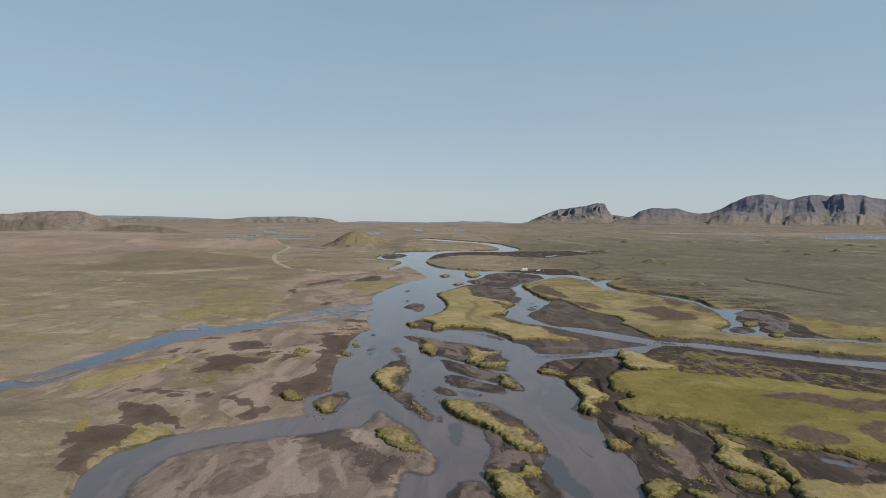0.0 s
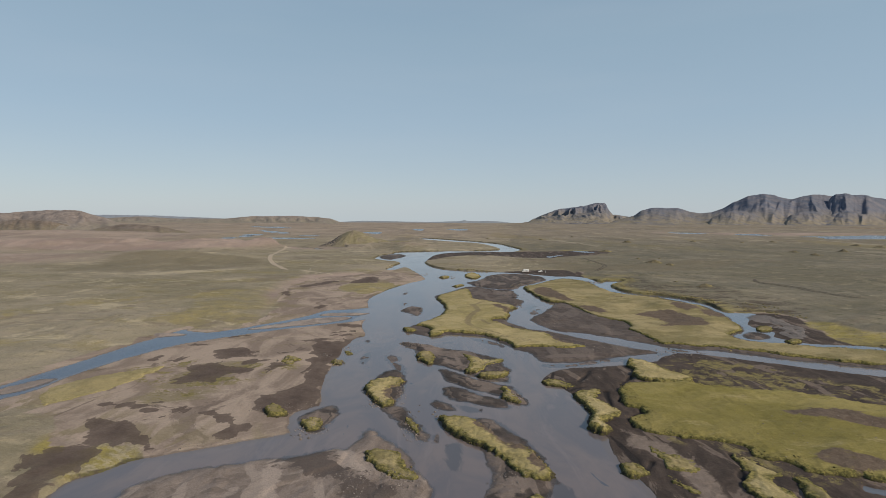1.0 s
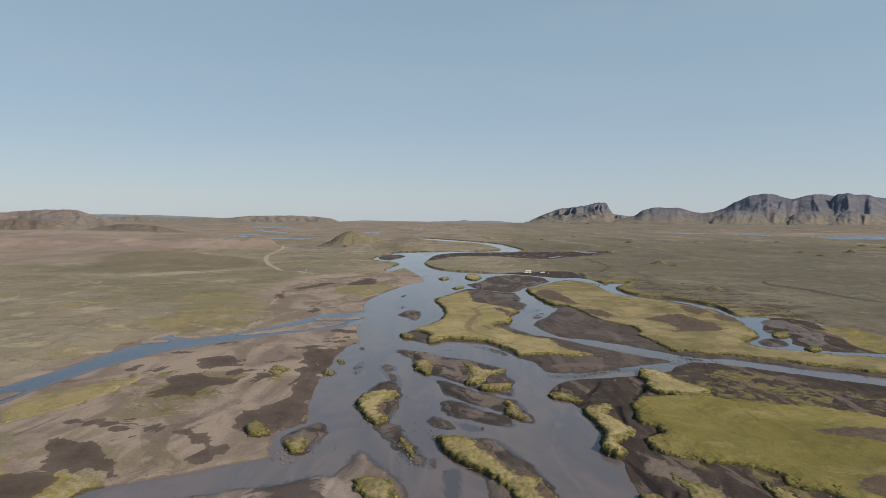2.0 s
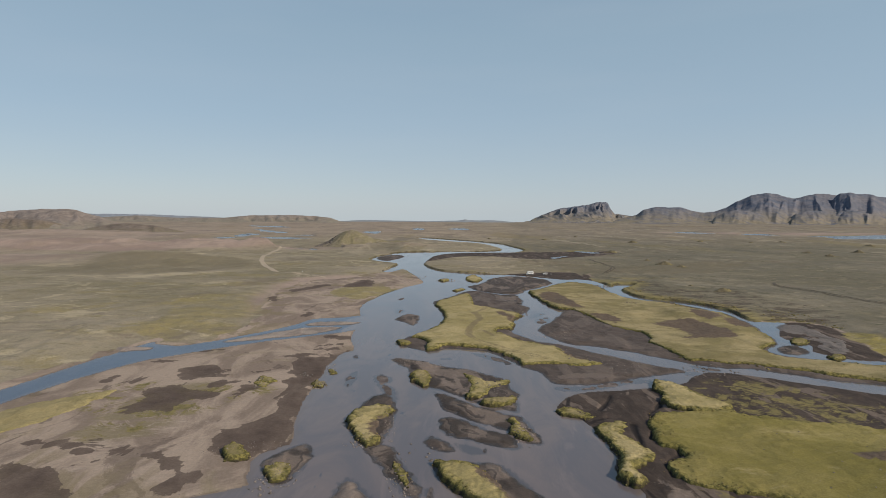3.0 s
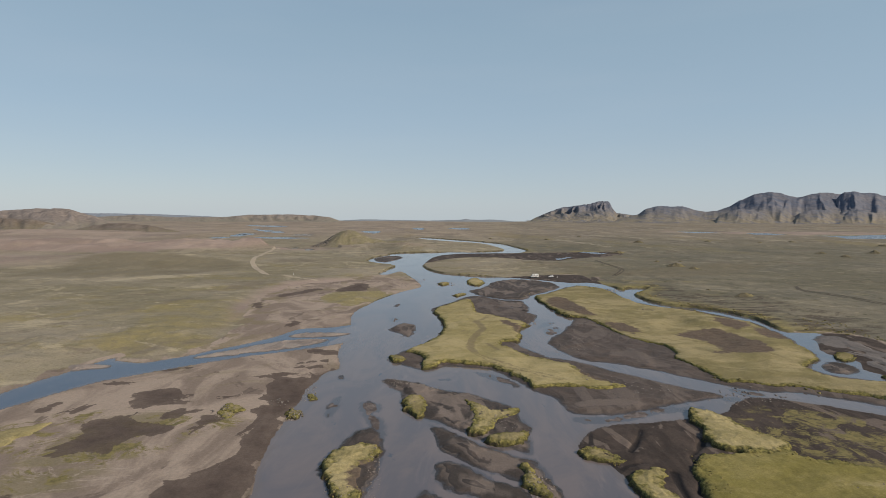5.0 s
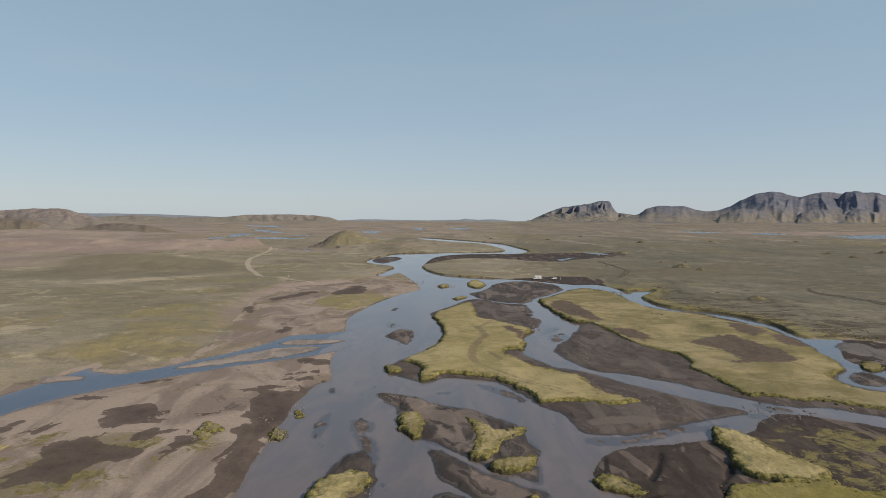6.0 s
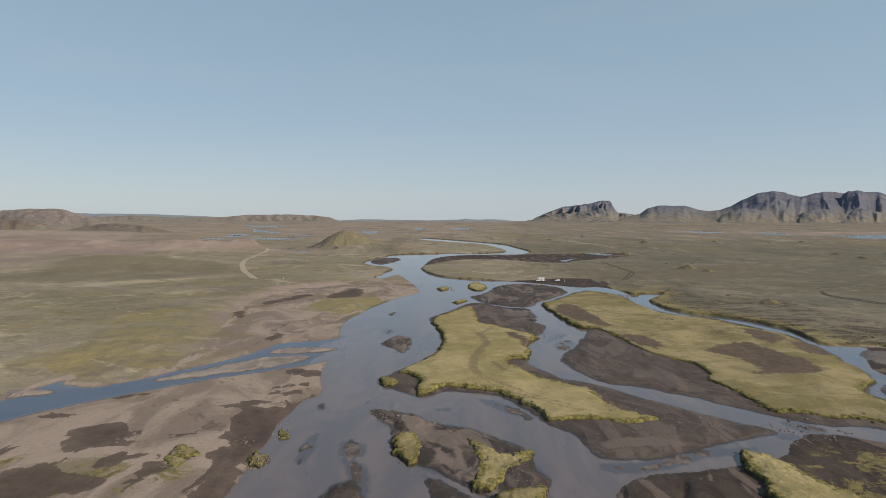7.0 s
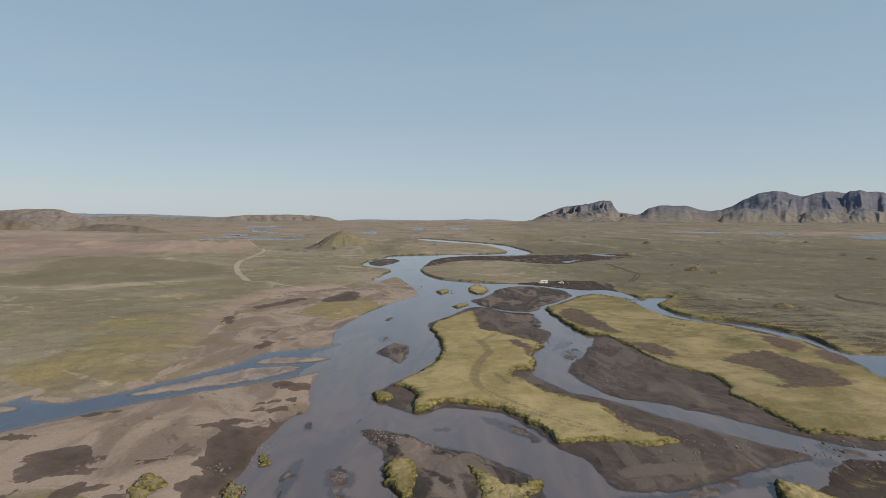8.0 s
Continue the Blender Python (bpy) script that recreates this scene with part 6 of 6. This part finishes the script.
def strewn(cx, cy, rx, ry, turn, count, small, large, seed):
    """Places and sizes of loose stones over an oval patch."""
    rng = np.random.default_rng(seed)
    out = []
    for _ in range(count):
        r, a = math.sqrt(rng.uniform()), rng.uniform(0, 6.283)
        u, v = rx * r * math.cos(a), ry * r * math.sin(a)
        s = small + (large - small) * rng.uniform() ** 2.5
        out.append((cx + u * math.cos(turn) - v * math.sin(turn), cy + u * math.sin(turn) + v * math.cos(turn), s, rng.uniform(0, 360), int(rng.integers(6))))
    return out


STREWN = []
STREWN += strewn(93, 240, 22, 9, -0.5, 45, 0.12, 0.36, 1)
STREWN += strewn(108, 243, 10, 5, -0.5, 25, 0.12, 0.49, 2)
STREWN += strewn(64, 239, 14, 5, -0.3, 22, 0.12, 0.42, 3)
STREWN += strewn(-12, 249, 4, 9, 0.5, 40, 0.09, 0.32, 4)
STREWN += strewn(-3, 248, 6, 3, -0.5, 15, 0.09, 0.32, 5)
STREWN += strewn(-48, 231, 3, 3, 0, 22, 0.12, 0.42, 6)
STREWN += strewn(-63, 224, 2.5, 3, 0, 14, 0.12, 0.42, 7)
STREWN += strewn(-35, 154, 6, 4, 0.5, 25, 0.12, 0.42, 8)
STREWN += strewn(-12, 130, 9, 3, 0, 20, 0.12, 0.35, 9)
STREWN += strewn(-7, 224, 4, 6, 0, 14, 0.09, 0.28, 10)
STREWN += strewn(1, 498, 5, 10, 0, 16, 0.18, 0.56, 12)
STREWN += strewn(128, 470, 9, 6, -0.4, 14, 0.25, 0.7, 21)
STREWN += strewn(121, 386, 7, 5, 0, 9, 0.25, 0.8, 22)
STREWN += strewn(54, 266, 3, 2, 0, 7, 0.2, 0.6, 23)
STREWN += strewn(46, 346, 3, 4, 0, 12, 0.2, 0.5, 24)
STREWN += strewn(60, 252, 12, 4, -0.3, 18, 0.12, 0.4, 25)
STREWN += strewn(-16, 320, 3, 4, 0, 8, 0.15, 0.4, 26)
STREWN += strewn(-4, 171, 5, 6, 0, 14, 0.12, 0.35, 28)
bpy.context.view_layer.update()
GRAPH = bpy.context.evaluated_depsgraph_get()
RESTING = [(x, y, drop(GRAPH, x, y), s, turn, shape) for x, y, s, turn, shape in STREWN]
rng = np.random.default_rng(77)
fall, scatter = rng.uniform(0, 1, 220), rng.normal(0, 1, 220)
FLANK = np.array([(x, y, drop(GRAPH, x, y)) for x, y in zip(-178 - 28 * fall + 2 * scatter, 912 + 9 * scatter + 6 * fall)])
for x, y, z, s, turn, shape in RESTING:
    ob = new("stone", stone_shapes[shape])
    ob.matrix_world = pose(x, y, z + 0.15 * s, 0, 0, turn) @ Matrix.Scale(s, 4)
    tagged(ob, "dark rounded river stone lying half sunk in the shallows", "stone", "loose stones by the river")
debris = lumps("rock_debris", FLANK, rng.uniform(0.4, 1.3, 220), 0.7, STONE, 5)
tagged(debris, "dark rock debris strewn down the hill's flank", "rocks", kind="stuff")


# ---- gravel and marsh tussocks ----
PEBBLE = rock_material("pale_pebbles", (0.13, 0.112, 0.100), (0.27, 0.232, 0.205), (0.15, 0.125, 0.08), 1.0, 60.0)


def on_ground(points, lowest):
    """The points that lie above that height, with their heights."""
    placed = np.array([(x, y, drop(GRAPH, x, y)) for x, y in points])
    return placed[placed[:, 2] > lowest]


def gravel(patches, seed):
    """Loose pebbles and clods over oval patches (x, y, reach across, reach along, turn, count, largest)."""
    rng = np.random.default_rng(seed)
    spots, sizes = [], []
    for cx, cy, rx, ry, turn, count, large in patches:
        r, a = np.sqrt(rng.uniform(0, 1, count)), rng.uniform(0, 6.283, count)
        u, v = rx * r * np.cos(a), ry * r * np.sin(a)
        spots.append(np.stack([cx + u * math.cos(turn) - v * math.sin(turn), cy + u * math.sin(turn) + v * math.cos(turn)], -1))
        sizes.append(0.07 + (large - 0.07) * rng.uniform(0, 1, count) ** 2.2)
    placed = np.array([(x, y, drop(GRAPH, x, y)) for x, y in np.concatenate(spots)])
    ob = lumps("gravel", placed, np.concatenate(sizes), 0.7, PEBBLE, seed)
    tagged(ob, "loose grey pebbles and clods strewn along bars and shallows", "gravel", kind="stuff")


gravel([(-14, 250, 3.5, 7, 0.6, 130, 0.26), (-4, 246, 9, 2.2, -0.35, 90, 0.26), (20, 216, 4, 6, 0, 60, 0.24), (24, 182, 3, 8, 0, 70, 0.28), (-13, 190, 1.6, 14, 0.1, 90, 0.26),
        (-20, 177, 4, 4, 0, 60, 0.26), (-7, 155, 3, 8, 0.3, 80, 0.28), (-35, 158, 5, 6, 0, 90, 0.26), (-11, 128, 7, 4, -0.4, 110, 0.26), (-40, 221, 2, 4, 0, 80, 0.24),
        (-41, 240, 2, 8, 0, 70, 0.2), (-60, 221, 3, 4, 0, 50, 0.26), (-48, 172, 10, 3, 0.3, 70, 0.18), (-62, 146, 14, 2, 0.35, 90, 0.18), (88, 240, 20, 5, -0.45, 90, 0.26),
        (102, 240, 12, 6, -0.3, 60, 0.3), (62, 252, 12, 6, -0.5, 60, 0.26), (48, 350, 4, 8, 0, 60, 0.35), (60, 300, 10, 16, -0.3, 90, 0.3), (4, 498, 8, 12, 0, 80, 0.5),
        (128, 468, 10, 8, -0.4, 70, 0.5), (-21, 125, 10, 8, 0, 120, 0.2), (62, 116, 8, 6, 0, 70, 0.26), (16, 128, 4, 5, 0, 50, 0.26), (96, 160, 30, 24, -0.6, 60, 0.22), (-24, 500, 6, 30, -0.3, 120, 0.4)], 51)


def marsh_tussocks():
    """Dark tussocks and peat clods in the wet ground along the creek."""
    rng = np.random.default_rng(606)
    banks = [[(98, 505), (122, 492), (140, 455), (150, 412), (170, 392), (180, 372), (184, 345), (196, 334), (206, 318)], [(60, 436), (104, 487), (125, 455), (128, 420), (150, 390), (163, 352)],
             [(170, 367), (192, 360), (206, 345), (214, 330)], [(143, 268), (160, 252), (205, 238), (250, 226)], [(98, 252), (130, 238), (172, 216), (230, 194)]]
    spots = []
    for line in banks:
        p = np.array(line, float)
        s = np.concatenate([[0], np.cumsum(np.hypot(*np.diff(p, axis=0).T))])
        n = int(s[-1] * 4)
        u = rng.uniform(0, s[-1], n)
        spots.append(np.stack([np.interp(u, s, p[:, 0]), np.interp(u, s, p[:, 1])], -1) + rng.normal(0, 3.2, (n, 2)))
    p = np.concatenate(spots)
    p = p[fbm(p[:, 0], p[:, 1], 16, 3, 91) > 0.12]
    placed = on_ground(p, 0.35)
    ob = lumps("marsh_tussocks", placed, 0.12 + 0.5 * rng.uniform(0, 1, len(placed)) ** 3, 0.7, TUFT, 12, 0.45)
    tagged(ob, "dark grass tussocks and peat clods along the creek", "tussocks", kind="stuff")


marsh_tussocks()
